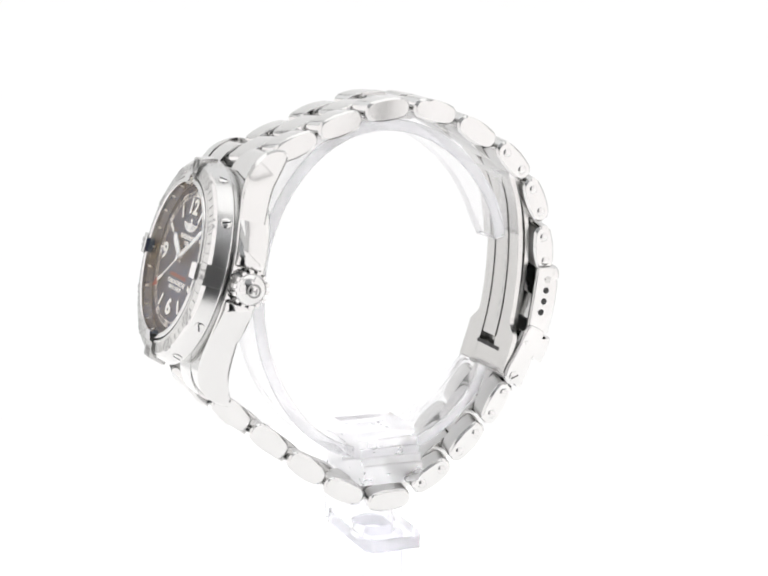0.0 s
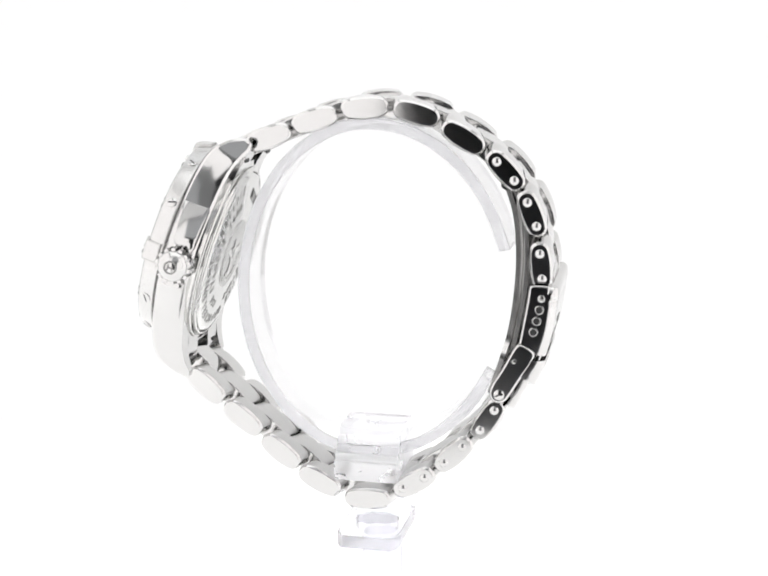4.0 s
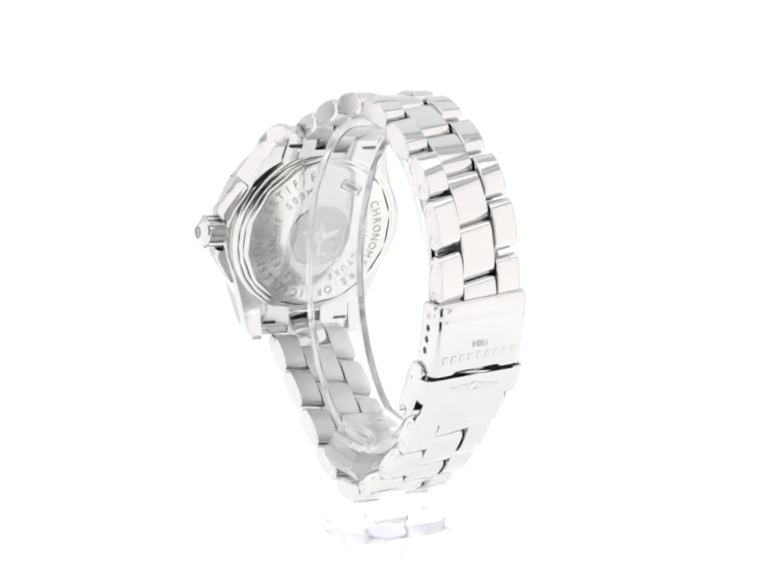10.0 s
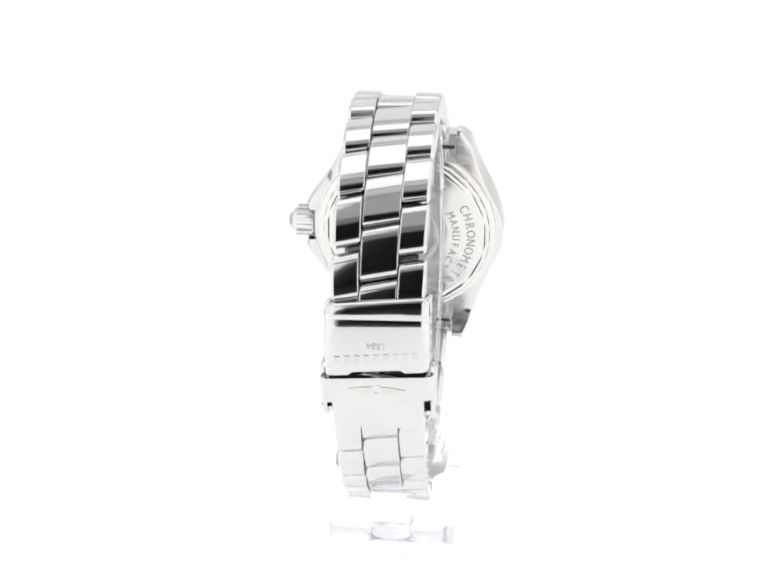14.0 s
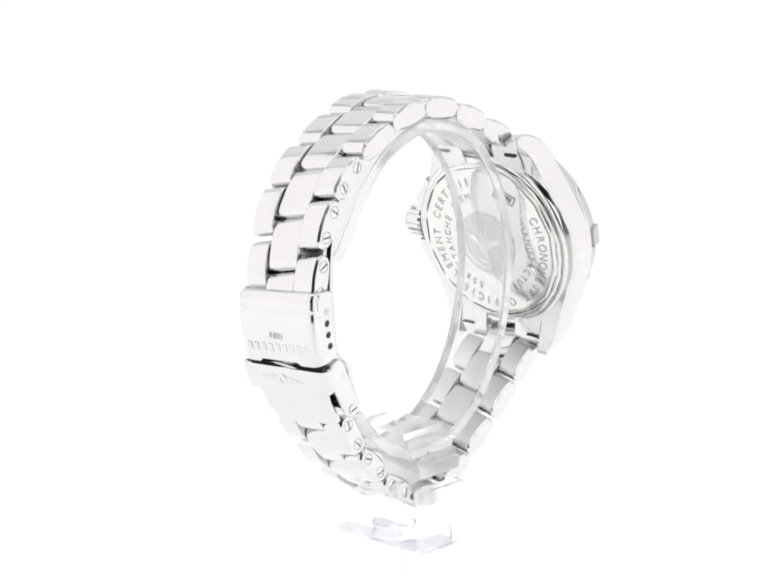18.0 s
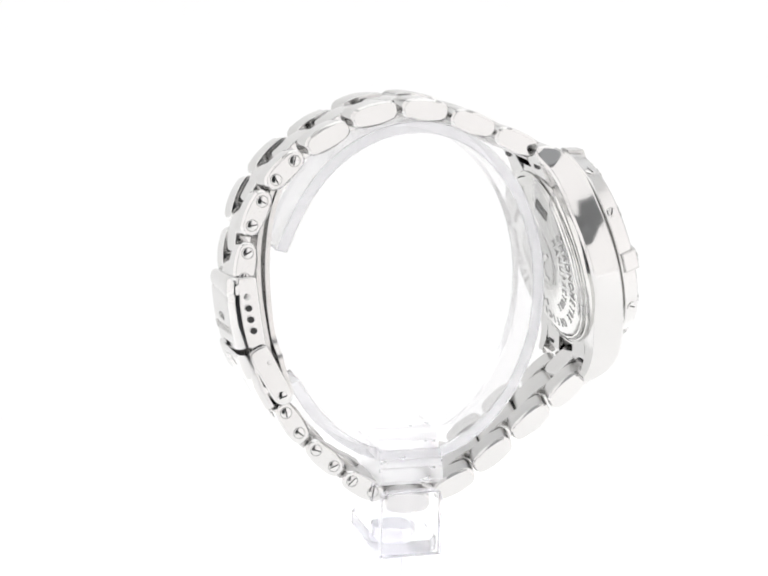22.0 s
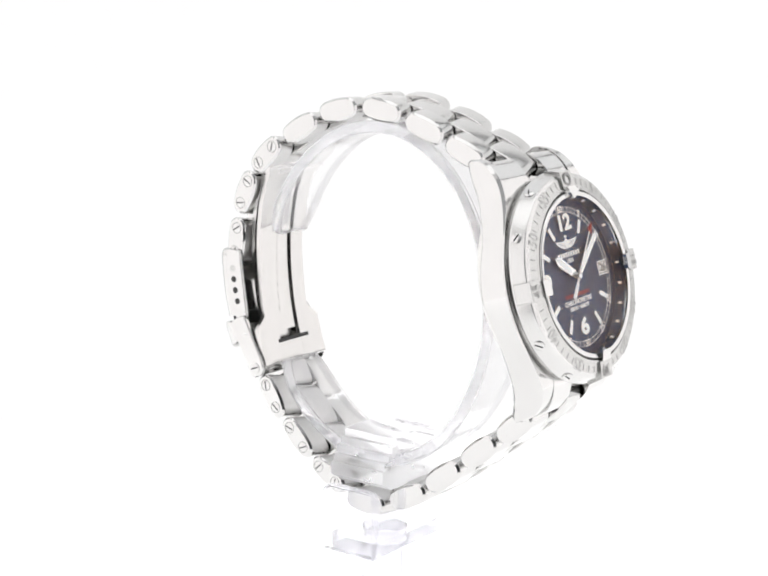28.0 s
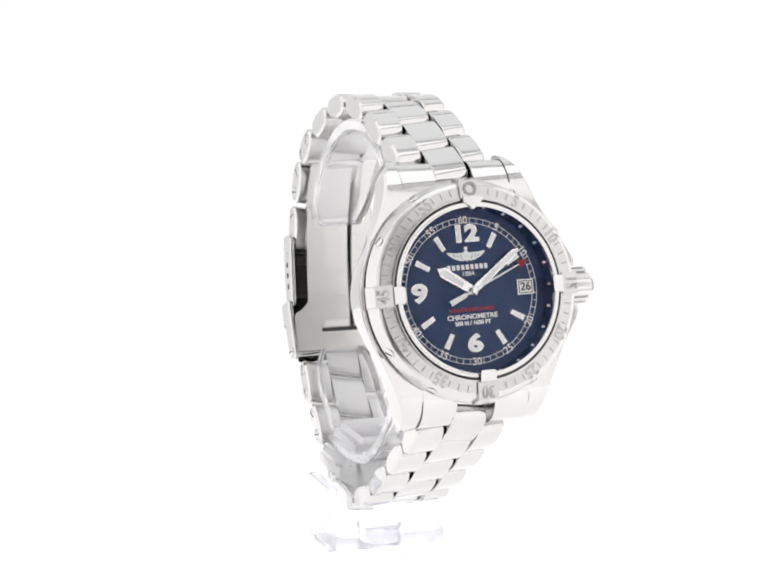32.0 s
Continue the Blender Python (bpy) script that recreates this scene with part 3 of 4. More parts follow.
    part("year", moved(writing("1884", 1.2, 0.03), pose(0, 2.9, 0.03)), PRINT, dial)
    for k in range(12):
        part("model_bar", box(-0.25, 0.25, -0.3, 0.3, 0.01, 0.05), RED, dial, at=pose(-3.85 + 0.7 * k, -3.15, 0))
    part("dial_text", moved(writing("CHRONOMETRE", 1.15, 0.03, 1.08, 0.035), pose(0, -4.4, 0.03)), PRINT, dial)
    part("dial_text", moved(writing("500 M / 1650 FT", 0.98, 0.03, 1.0, 0.04), pose(0, -5.45, 0.03)), PRINT, dial)
    # date window
    win = part("date_window", join([box(-1.5, 1.5, -1.3, 1.3, 0.0, 0.05)]), PRINT, watch, "white framed date window", FACE @ pose(9.75, 0, low))
    part("date_field", box(-1.25, 1.25, -1.05, 1.05, 0.03, 0.06), BLACK, win)
    part("date_disc", box(-1.12, 1.12, -0.92, 0.92, 0.04, 0.075), PRINT, win)
    part("date_number", moved(writing("26", 1.95, 0.02, 1.0, 0.04), pose(0, 0, 0.09)), BLACK, win)
    return low


def hand(name, half, length, tail, height, watch, angle, label, width_tip=None):
    tip = half if width_tip is None else width_tip
    bm = prism([(-half * 0.45, -tail), (half * 0.45, -tail), (half, 0.6), (tip, length - 1.2), (0, length), (-tip, length - 1.2), (-half, 0.6)], 0, 0.14)
    ob = part(name, soften(bm, 0.04, 1), STEEL, watch, label, FACE @ pose(-0.2, 0, height, 0, 0, -angle))
    bm = prism([(-half * 0.62, 2.0), (half * 0.62, 2.0), (tip * 0.62, length - 1.3), (0, length - 0.5), (-tip * 0.62, length - 1.3)], 0.12, 0.17)
    part("hand_fill", bm, LUME, ob)
    return ob


def build_hands(watch, low):
    hand("hour_hand", 0.75, 7.4, 0.9, low + 0.5, watch, -57.0, "steel hour hand filled with pale lume", 0.95)
    hand("minute_hand", 0.62, 11.2, 0.9, low + 0.78, watch, 53.4, "steel minute hand filled with pale lume", 0.62)
    second = part("second_hand", join([prism([(-0.18, -4.6), (0.18, -4.6), (0.12, 9.6), (-0.12, 9.6)], 0, 0.1), prism([(-0.48, -4.9), (0.48, -4.9), (0.38, -1.6), (-0.38, -1.6)], -0.01, 0.11)]), PRINT, watch, "thin white seconds hand with a red tip", FACE @ pose(-0.2, 0, low + 1.05))
    part("red_tip", prism([(-0.75, 9.4), (0.75, 9.4), (0, 11.4)], -0.02, 0.13), RED, second)
    part("hand_cap", lathe([(0, 0.36), (0.5, 0.33), (0.62, 0.22), (0.62, -0.6), (0, -0.6)], 24), STEEL, watch, at=FACE @ pose(-0.2, 0, low + 1.05))
    return second


# the bracelet's run: centre of each outer link in the middle plane, from twelve round to six
RUN = ((21.9, 20.3), (13.3, 23.9), (4.0, 26.5), (-5.6, 25.9), (-14.3, 21.9), (-22.25, 16.25), (-27.4, 8.6), (-29.45, -0.9))
RUN_LOW = ((-20.4, -31.05), (-14.1, -38.2), (-6.7, -44.2), (2.2, -47.9), (11.5, -44.9), (19.1, -39.6), (26.6, -33.5), (33.9, -27.5))


def link_pose(p, d, y=BAND_Y):
    """x along the band, y across it, z outwards."""
    d = Vector((d[0], 0, d[1])).normalized()
    out = Vector((-d[2], 0, d[0]))
    m = Matrix((d, (0, 1, 0), out)).transposed().to_4x4()
    m.translation = (p[0], y, p[1])
    return m


def band_y(p):
    """The band runs slightly skew to the case."""
    return -0.5 - 0.95 * min(1, max(0, (30 - p[0]) / 50))


SLANT = 0.2            # the links are cut at a slant


def build_bracelet(watch):
    def outer_mesh():
        bm = loft([[(x - SLANT * (y - 8.2), y, z) for x, z in link_outline(4.5 - e, 2.15 - e)] for y, e in ((3.42, 0.22), (3.5, 0.07), (3.66, 0.0), (7.72, 0.0), (7.8, 0.03), (8.14, 0.42), (8.2, 0.5))])
        return bm

    def centre_mesh():
        return loft([[(x - SLANT * y, y, z) for x, z in link_outline(4.8 - e, 2.0 - e)] for y, e in ((-3.3, 0.25), (-3.22, 0.07), (-3.05, 0.0), (3.05, 0.0), (3.22, 0.07), (3.3, 0.25))])

    share = {}

    def put(name, make, mat, at, label=""):
        if name in share:
            return mesh_part(name, share[name], mat, watch, "", at)
        ob = part(name, make(), mat, watch, label, at, sharp=48)
        share[name] = ob.data
        if name in ("outer_link", "centre_link"):
            ob.data.materials.append(INNER)
            for p in ob.data.polygons:
                p.material_index = 1 if p.normal.z < -0.75 else 0
        return ob

    def screw():
        return lathe([(0, 0.24), (0.78, 0.22), (0.96, 0.1), (1.0, -0.4), (0, -0.4)], 24)

    flip = pose(0, 0, 0, 0, 0, 180)
    lean = 1.5         # the band narrows towards the clasp
    runs = []
    for run in (RUN, RUN_LOW):
        ways = []
        for i, p in enumerate(run):
            a, b = run[max(0, i - 1)], run[min(len(run) - 1, i + 1)]
            ways.append((b[0] - a[0], b[1] - a[1]))
        runs.append(ways)
    # the ends that hang free at the clasp and at the case keep their own slopes
    runs[0][-1], runs[0][0] = (-0.6, -5.0), (-7.0, 2.9)
    runs[1][0], runs[1][-1] = (2.4, -3.75), (5.3, 4.6)
    for run, ways in zip((RUN, RUN_LOW), runs):
        for i, (p, d) in enumerate(zip(run, ways)):
            m = link_pose(p, (-d[0], -d[1]), band_y(p))
            sides = {0: m @ pose(0, 0, 0, 0, 0, lean if run is RUN else -lean), 180: m @ pose(0, 0, 0, 0, 0, -lean if run is RUN else lean)}
            put("outer_link", outer_mesh, STEEL, sides[0], "polished steel outer link")
            put("outer_link", outer_mesh, STEEL, sides[180] @ flip)
            screwed = (run is RUN and i >= 5) or (run is RUN_LOW and i <= 2)
            if screwed:
                for s in (2.35, -2.35):
                    for r in (0, 180):
                        at = sides[r] @ pose(0, 0, 0, 0, 0, r) @ pose(s if r == 0 else -s, 8.1, 0, -90, 0, 0)
                        if r:
                            put("link_screw", screw, STEEL, at, "slotted steel screw head")
                            put("screw_rim", lambda: lathe([(1.0, 0.02), (1.0, 0.11), (1.12, 0.11), (1.12, 0.02)], 24, closed=True), RECESS, at)
                            put("screw_slot", lambda: box(-0.84, 0.84, -0.11, 0.11, 0.16, 0.26), HOLE, at @ pose(0, 0, 0, 0, 0, 35 + 47 * i + 30 * s + r * 0.3))
                        else:
                            put("link_pin", lambda: lathe([(0, 0.4), (0.4, 0.36), (0.74, 0.22), (0.94, 0.02), (0.98, -0.2), (0, -0.2)], 24), STEEL, at, "domed steel pin end")
                            put("pin_rim", lambda: lathe([(0.98, 0.02), (0.98, 0.08), (1.12, 0.08), (1.12, 0.02)], 24, closed=True), RECESS, at)
        pts = list(run)
        for i in range(len(pts) - 1):
            p = ((pts[i][0] + pts[i + 1][0]) / 2, (pts[i][1] + pts[i + 1][1]) / 2)
            d = (pts[i][0] - pts[i + 1][0], pts[i][1] - pts[i + 1][1])
            put("centre_link", centre_mesh, STEEL, link_pose(p, d, band_y(p)), "polished steel centre link")
    # half links at the clasp and at the case
    put("centre_link", centre_mesh, STEEL, link_pose((-29.9, -5.6), (0.4, 5.0), band_y((-29, 0))))
    put("centre_link", centre_mesh, STEEL, link_pose((-23.3, -26.9), (-2.6, 3.8), band_y((-23, 0))))
    put("centre_link", centre_mesh, STEEL, link_pose((26.0, 18.4), (7.0, -3.4), band_y((26, 0))))
    put("centre_link", centre_mesh, STEEL, link_pose((37.3, -24.4), (3.4, 3.2), band_y((37, 0))))
    # solid end links between the lugs, curved like the lugs, with the notch for the first centre link
    crest = [(p.y, p.z) for p in bow([(0, 15.6, -4.3), (0, 17.6, -4.75), (0, 19.6, -5.4), (0, 21.3, -6.5), (0, 22.5, -7.9), (0, 23.0, -9.6)], 5)]
    notch = [(p.y, p.z) for p in bow([(0, 15.6, -4.3), (0, 17.0, -4.65), (0, 17.9, -5.2), (0, 18.25, -6.6), (0, 18.3, -8.6)], 4)]
    for s in (1, -1):
        cheek = crest + [(22.5, -11.6), (20.2, -11.5), (17.6, -10.8), (15.6, -10.4)]
        middle = notch + [(18.3, -10.6), (15.6, -10.4)]
        for x0, x1, prof in ((-9.8, -3.55, cheek), (-3.45, 3.45, middle), (3.55, 9.8, cheek)):
            bm = loft([[(x, s * y * (0.985 if s < 0 else 1.0), z) for y, z in prof][::s] for x in (x0, x0 + 0.15, x1 - 0.15, x1)])
            part("end_link", soften(bm, 0.12, 2, 50), STEEL, watch, "steel end link between the lugs", FACE)
        for side in (1, -1):
            slot = soften(prism(rounded(1.5, 0.5, 0.48), -0.1, 0.06), 0.04, 1)
            part("bar_slot", slot, HOLE, watch, "dark slot over the spring bar", FACE @ pose(side * 8.0, s * 19.75, -11.45, 180 + s * 12, 0, 0))


def slanted(bm, k, y):
    for v in bm.verts:
        v.co.z -= k * (v.co.y - y)
    return bm


def strip(line, y0, y1, thick, bm=None):
    """A bent plate that follows a line in the middle plane."""
    pts = [Vector((p[0], p[1])) for p in line]
    rings = []
    for i, p in enumerate(pts):
        d = (pts[min(i + 1, len(pts) - 1)] - pts[max(i - 1, 0)]).normalized()
        nrm = Vector((-d.y, d.x)) * thick / 2
        a, b = p + nrm, p - nrm
        ya, yb = (y0[i], y1[i]) if isinstance(y0, list) else (y0, y1)
        rings.append([(a.x, ya, a.y), (a.x, yb, a.y), (b.x, yb, b.y), (b.x, ya, b.y)])
    return loft(rings, bm=bm)


def shell(line, across, thick, bm=None):
    """A bent cover that follows a line in the middle plane; across: (y, depth under its outer face) from one side to the other."""
    pts = [Vector((p[0], p[1])) for p in line]
    rings = []
    for i, p in enumerate(pts):
        d = (pts[min(i + 1, len(pts) - 1)] - pts[max(i - 1, 0)]).normalized()
        inward = Vector((-d.y, d.x))
        outer = [(p + inward * k, y) for y, k in across]
        inner = [(p + inward * (max(k, 0.0) + thick), y * 0.999) for y, k in across[::-1]]
        rings.append([(q.x, y, q.y) for q, y in outer + inner])
    return loft(rings, bm=bm)


def rounded_off(outline, times=2):
    """Cuts the corners of a closed outline."""
    for _ in range(times):
        out = []
        for (ax, ay), (bx, by) in zip(outline, outline[1:] + outline[:1]):
            out += [(ax * 0.78 + bx * 0.22, ay * 0.78 + by * 0.22), (ax * 0.22 + bx * 0.78, ay * 0.22 + by * 0.78)]
        outline = out
    return outline


def inset(outline, d):
    """A closed outline drawn in by d."""
    turn = sum(ax * by - bx * ay for (ax, ay), (bx, by) in zip(outline, outline[1:] + outline[:1]))
    out = []
    for i, (x, y) in enumerate(outline):
        (ax, ay), (bx, by) = outline[i - 1], outline[(i + 1) % len(outline)]
        n = Vector((ay - by, bx - ax)).normalized() * (d if turn > 0 else -d)
        out.append((x + n.x, y + n.y))
    return out


def cheek(outline, y, s, thick=0.84, rim=0.42):
    """A side plate of the clasp at y with a rounded polished rim on its outer side s; the outline in x and z."""
    outline = rounded_off(outline)
    steps = ((0.0, -thick / 2), (0.0, thick / 2 - rim), (rim * 0.13, thick / 2 - rim * 0.5), (rim * 0.5, thick / 2 - rim * 0.13), (rim, thick / 2))
    return loft([[(x, y + s * up, z) for x, z in inset(outline, d)] for d, up in steps])


def build_clasp(watch):
    cy = BAND_Y - 0.1
    # cover with a rolled lip at its upper end and rounded shoulders
    cover_line = [(p.x, p.y) for p in bow([(-31.0, -3.7), (-32.0, -3.74), (-32.65, -4.1), (-32.98, -4.9), (-33.0, -5.9), (-32.9, -6.7)], 4)[:-1] + bow([(-32.9, -6.7), (-32.72, -7.15), (-32.76, -7.7), (-32.65, -9.0), (-32.05, -13.0), (-30.95, -17.2)], 4)]
    shoulders = ((9.2, 2.1), (9.16, 1.5), (9.0, 0.95), (8.65, 0.45), (8.15, 0.14), (7.4, 0.0), (5.0, 0.0), (4.2, 0.0))
    across = [(cy - y, k) for y, k in shoulders] + [(cy + y, k) for y, k in shoulders[::-1]]
    bm = shell(cover_line, across, 0.8)
    for v in bm.verts:
        # skew ends, a lip that widens to one side, a shallow notch over the spring bar
        if v.co.z < -16.9 and abs(v.co.y - cy) < 4.5:
            v.co += Vector((-0.14, 0, 0.55))
        z = v.co.z
        skew = 0.1 if z > -5.0 else 0.1 + 0.08 * (z + 5.0) / 2.2 if z > -7.2 else 0.02 + 0.055 * min(1.0, (-7.2 - z) / 4.0)
        v.co.z -= skew * (v.co.y - cy)
    cover = part("clasp_cover", bm, STEEL, watch, "polished folding clasp cover with faint stamping", sharp=40)
    for s in (-1, 1):
        y = cy + s * 8.78
        outline = [(x, z - 0.085 * s * 8.8) for x, z in ((-31.4, -3.78), (-31.35, -5.0), (-31.1, -8.0), (-30.3, -12.0), (-29.0, -16.2), (-28.6, -17.4), (-25.6, -17.4), (-26.2, -14.0), (-26.9, -9.6), (-27.5, -5.4), (-27.6, -3.78), (-29.5, -3.72))]
        part("clasp_side", cheek(outline, y, s), STEEL, cover, sharp=40)
        for k, (hx, hz) in enumerate(((-29.9, -6.9), (-29.6, -9.0), (-29.2, -11.1), (-28.65, -13.2))):
            at = pose(hx + 0.25 - 0.25 * s, cy + s * 9.2, hz + 0.13 - 0.13 * s, -90 * s, 0, 0)
            if k == 0:
                part("side_screw", lathe([(0, 0.1), (0.55, 0.1), (0.7, 0), (0.7, -0.3), (0, -0.3)], 16), SATIN, cover, at=at)
            else:
                part("adjusting_hole", lathe([(0, 0.03), (0.62, 0.03), (0.62, -0.2), (0, -0.2)], 18), HOLE, cover, at=at)
                part("hole_rim", lathe([(0.6, 0.02), (0.72, 0.06), (0.84, 0.0)], 18), STEEL, cover, at=at)
    # stamped name and year on the cover
    for k in range(9):
        part("name_bar", box(-0.7, 0.7, -0.5, 0.5, -0.1, 0.012), BLADE, cover, at=link_pose((-31.84, -14.2), (-0.27, 1.0), cy) @ pose(0.085 * (6.8 - 1.7 * k), -6.8 + 1.7 * k, -0.028 * (6.8 - 1.7 * k), 1.6, 0, 0))
    part("year", moved(writing("1884", 1.7, 0.06), pose(0, 0, 0.0, 0, 0, 90)), SATIN, cover, at=link_pose((-32.3, -11.9), (-0.17, 1.0), cy) @ pose(0, 0, 0.02, 1.6, 0, 0))
    # safety latch over the tail plate
    latch_line = [(-31.0, -17.9), (-30.95, -18.6), (-30.35, -20.4), (-29.35, -22.6), (-28.9, -22.75)]
    shoulders = ((10.1, 2.2), (10.06, 1.5), (9.9, 0.9), (9.55, 0.4), (9.0, 0.12), (8.3, 0.0))
    across = [(cy - y, k) for y, k in shoulders] + [(cy + y, k) for y, k in shoulders[::-1]]
    latch = part("safety_latch", slanted(shell(latch_line, across, 0.8), 0.06, cy), STEEL, watch, "polished fold-over safety latch", sharp=40)
    for s in (-1, 1):
        y = cy + s * 9.72
        outline = [(-29.3, -17.2), (-28.5, -19.3), (-27.4, -20.9), (-26.2, -22.9), (-25.0, -25.0), (-24.0, -26.5), (-22.7, -27.0), (-21.4, -26.5), (-20.9, -25.1), (-21.4, -23.4), (-22.9, -21.0), (-24.4, -18.0), (-25.5, -15.9), (-26.4, -15.4), (-28.3, -16.3)]
        part("latch_ear", cheek(outline, y, s), STEEL, latch, sharp=40)
        at = pose(-22.85, cy + s * 10.15, -25.25, -90 * s, 0, 0)
        pivot = part("pivot", lathe([(0, 0.3), (0.7, 0.27), (0.98, 0.12), (1.05, -0.3), (0, -0.3)], 24), STEEL, latch, at=at)
        part("pivot_slot", box(-0.8, 0.8, -0.12, 0.12, 0.24, 0.31), HOLE, pivot, at=pose(0, 0, 0, 0, 0, 20))
        at = pose(-25.4, cy + s * 10.14, -18.75, -90 * s, 0, 0)
        part("rivet", lathe([(0, 0.12), (0.4, 0.08), (0.5, -0.1), (0, -0.1)], 14), STEEL, latch, at=at)
    crest_at = link_pose((-30.4, -20.25), (-0.39, 1.0), cy)
    for s in (1, -1):
        wing = [(1.1, -0.75), (2.4, -0.7), (3.8, -0.3), (5.1, 0.15), (3.6, 0.45), (2.4, 0.65), (1.1, 0.7)]
        part("emblem_wing", soften(prism([(y, s * x) for x, y in wing][::-s], -0.1, 0.08), 0.04, 1), BLADE, latch, at=crest_at @ pose(0, 0, 0.0, 1.25, 0, 0))
    part("emblem_crest", lathe([(0.55, 0.1), (0.8, 0.16), (1.15, 0.12), (1.25, -0.1), (0.5, -0.1)], 24, closed=True), STEEL, latch, at=crest_at @ pose(0, 0, 0.0, 1.25, 0, 0))
    bar = moved(soften(lathe([(0, -5.0), (0.34, -5.0), (0.34, 5.0), (0, 5.0)], 12), 0.08, 1), pose(0, 0, 0, 90, 0, 0))
    part("latch_bar", bar, STEEL, latch, "thin bright spring bar in the gap", at=pose(-30.1, cy, -17.55, 4.9, 0, 0))
    part("latch_shadow", slanted(strip([(-29.7, -16.3), (-29.3, -18.6)], cy - 8.4, cy + 8.4, 0.4), 0.08, cy), HOLE, latch)
    # the tail plate that the latch closes on
    edges = ((8.25, 1.1), (8.2, 0.7), (8.02, 0.32), (7.7, 0.1), (7.2, 0.0))
    tail_line = [(-28.5, -21.0), (-27.6, -24.2), (-26.1, -27.2), (-25.4, -28.3)]
    part("clasp_tail", shell(tail_line, [(cy - y, k) for y, k in edges] + [(cy + y, k) for y, k in edges[::-1]], 0.5), STEEL, watch, "polished tail plate of the clasp", sharp=40)
    # the two blades that fold inside, seen through the ring
    outer = [(p.x, p.y) for p in bow([(-23.7, 13.3), (-25.8, 7.5), (-26.7, 1.0), (-26.5, -6.0), (-25.6, -12.0), (-24.7, -17.0), (-23.8, -21.5)], 5)]
    part("outer_blade", soften(strip(outer, cy - 6.2, cy + 6.2, 0.8), 0.15, 1), BLADE, watch, "curved steel clasp blade")
    inner = [(p.x, p.y) for p in bow([(-22.5, 13.6), (-24.3, 8.0), (-25.1, 1.0), (-25.0, -6.0), (-24.3, -12.5), (-23.3, -17.5), (-22.4, -20.7), (-21.1, -24.8)], 6)]
    n = len(inner)
    rails = []
    for s in (-1, 1):
        a = [cy - 3.5 if s < 0 else cy + 2.85 for _ in range(n)]
        b = [cy + s * (6.6 if p[1] > -15.6 else 9.4 if p[1] < -17.8 else 6.6 + 2.8 * (-15.6 - p[1]) / 2.2) for p in inner]
        rails.append(soften(strip(inner, a if s > 0 else b, b if s > 0 else a, 0.9), 0.15, 1))
    low = [p for p in inner if p[1] < -21.2]
    rails.append(strip(low, cy - 9.3, cy + 9.3, 0.86))
    blade = part("inner_blade", join(rails), BLADE, watch, "slotted inner clasp blade with a wide foot")
    tongue = [(p[0] - 0.12, p[1]) for p in inner if p[1] > -19.6]
    part("blade_tongue", soften(strip(tongue, cy - 3.42, cy + 1.9, 0.8), 0.12, 1), BLADE, blade)
    foot = [(-21.0, -24.6), (-21.5, -25.3), (-23.2, -25.9)]
    part("blade_foot", soften(strip(foot, cy - 9.6, cy + 9.6, 0.9), 0.2, 1), STEEL, blade)
    part("slot_shadow", box(-0.36, 0.36, -4.7, 4.7, 0.0, 0.06), HOLE, blade, at=link_pose((-22.35, -21.0), (-1.2, 3.8), cy + 0.6) @ pose(0, 0, -0.5))
    for k in range(9):
        z = 4.7 - 2.45 * k
        j = min(range(n), key=lambda i: abs(inner[i][1] - z))
        d = (inner[j][0] - inner[min(j + 1, n - 1)][0], inner[j][1] - inner[min(j + 1, n - 1)][1])
        here = (inner[j][0] + d[0] / d[1] * (z - inner[j][1]), z)
        part("name_bar", soften(box(-0.8, 0.8, -1.4, 1.4, -0.06, 0.06), 0.05, 1), BLADE, blade, at=link_pose(here, d, cy + 0.5 - 0.12 * k) @ pose(0, 0, -0.26))
    at = pose(-22.6, cy, 13.6, 90, 0, 0)
    part("hinge_pin", soften(lathe([(0, -7.6), (1.0, -7.6), (1.0, 7.6), (0, 7.6)], 20), 0.15, 1), STEEL, watch, "round hinge pin of the clasp blades", at)


def build_watch():
    watch = tagged(new("wrist_watch"), "steel diver's wrist watch with a blue dial, closed on its stand", "watch")
    build_case(watch)
    build_bezel(watch)
    low = build_dial(watch)
    second = build_hands(watch, low)
    build_bracelet(watch)
    build_clasp(watch)
    return watch, second


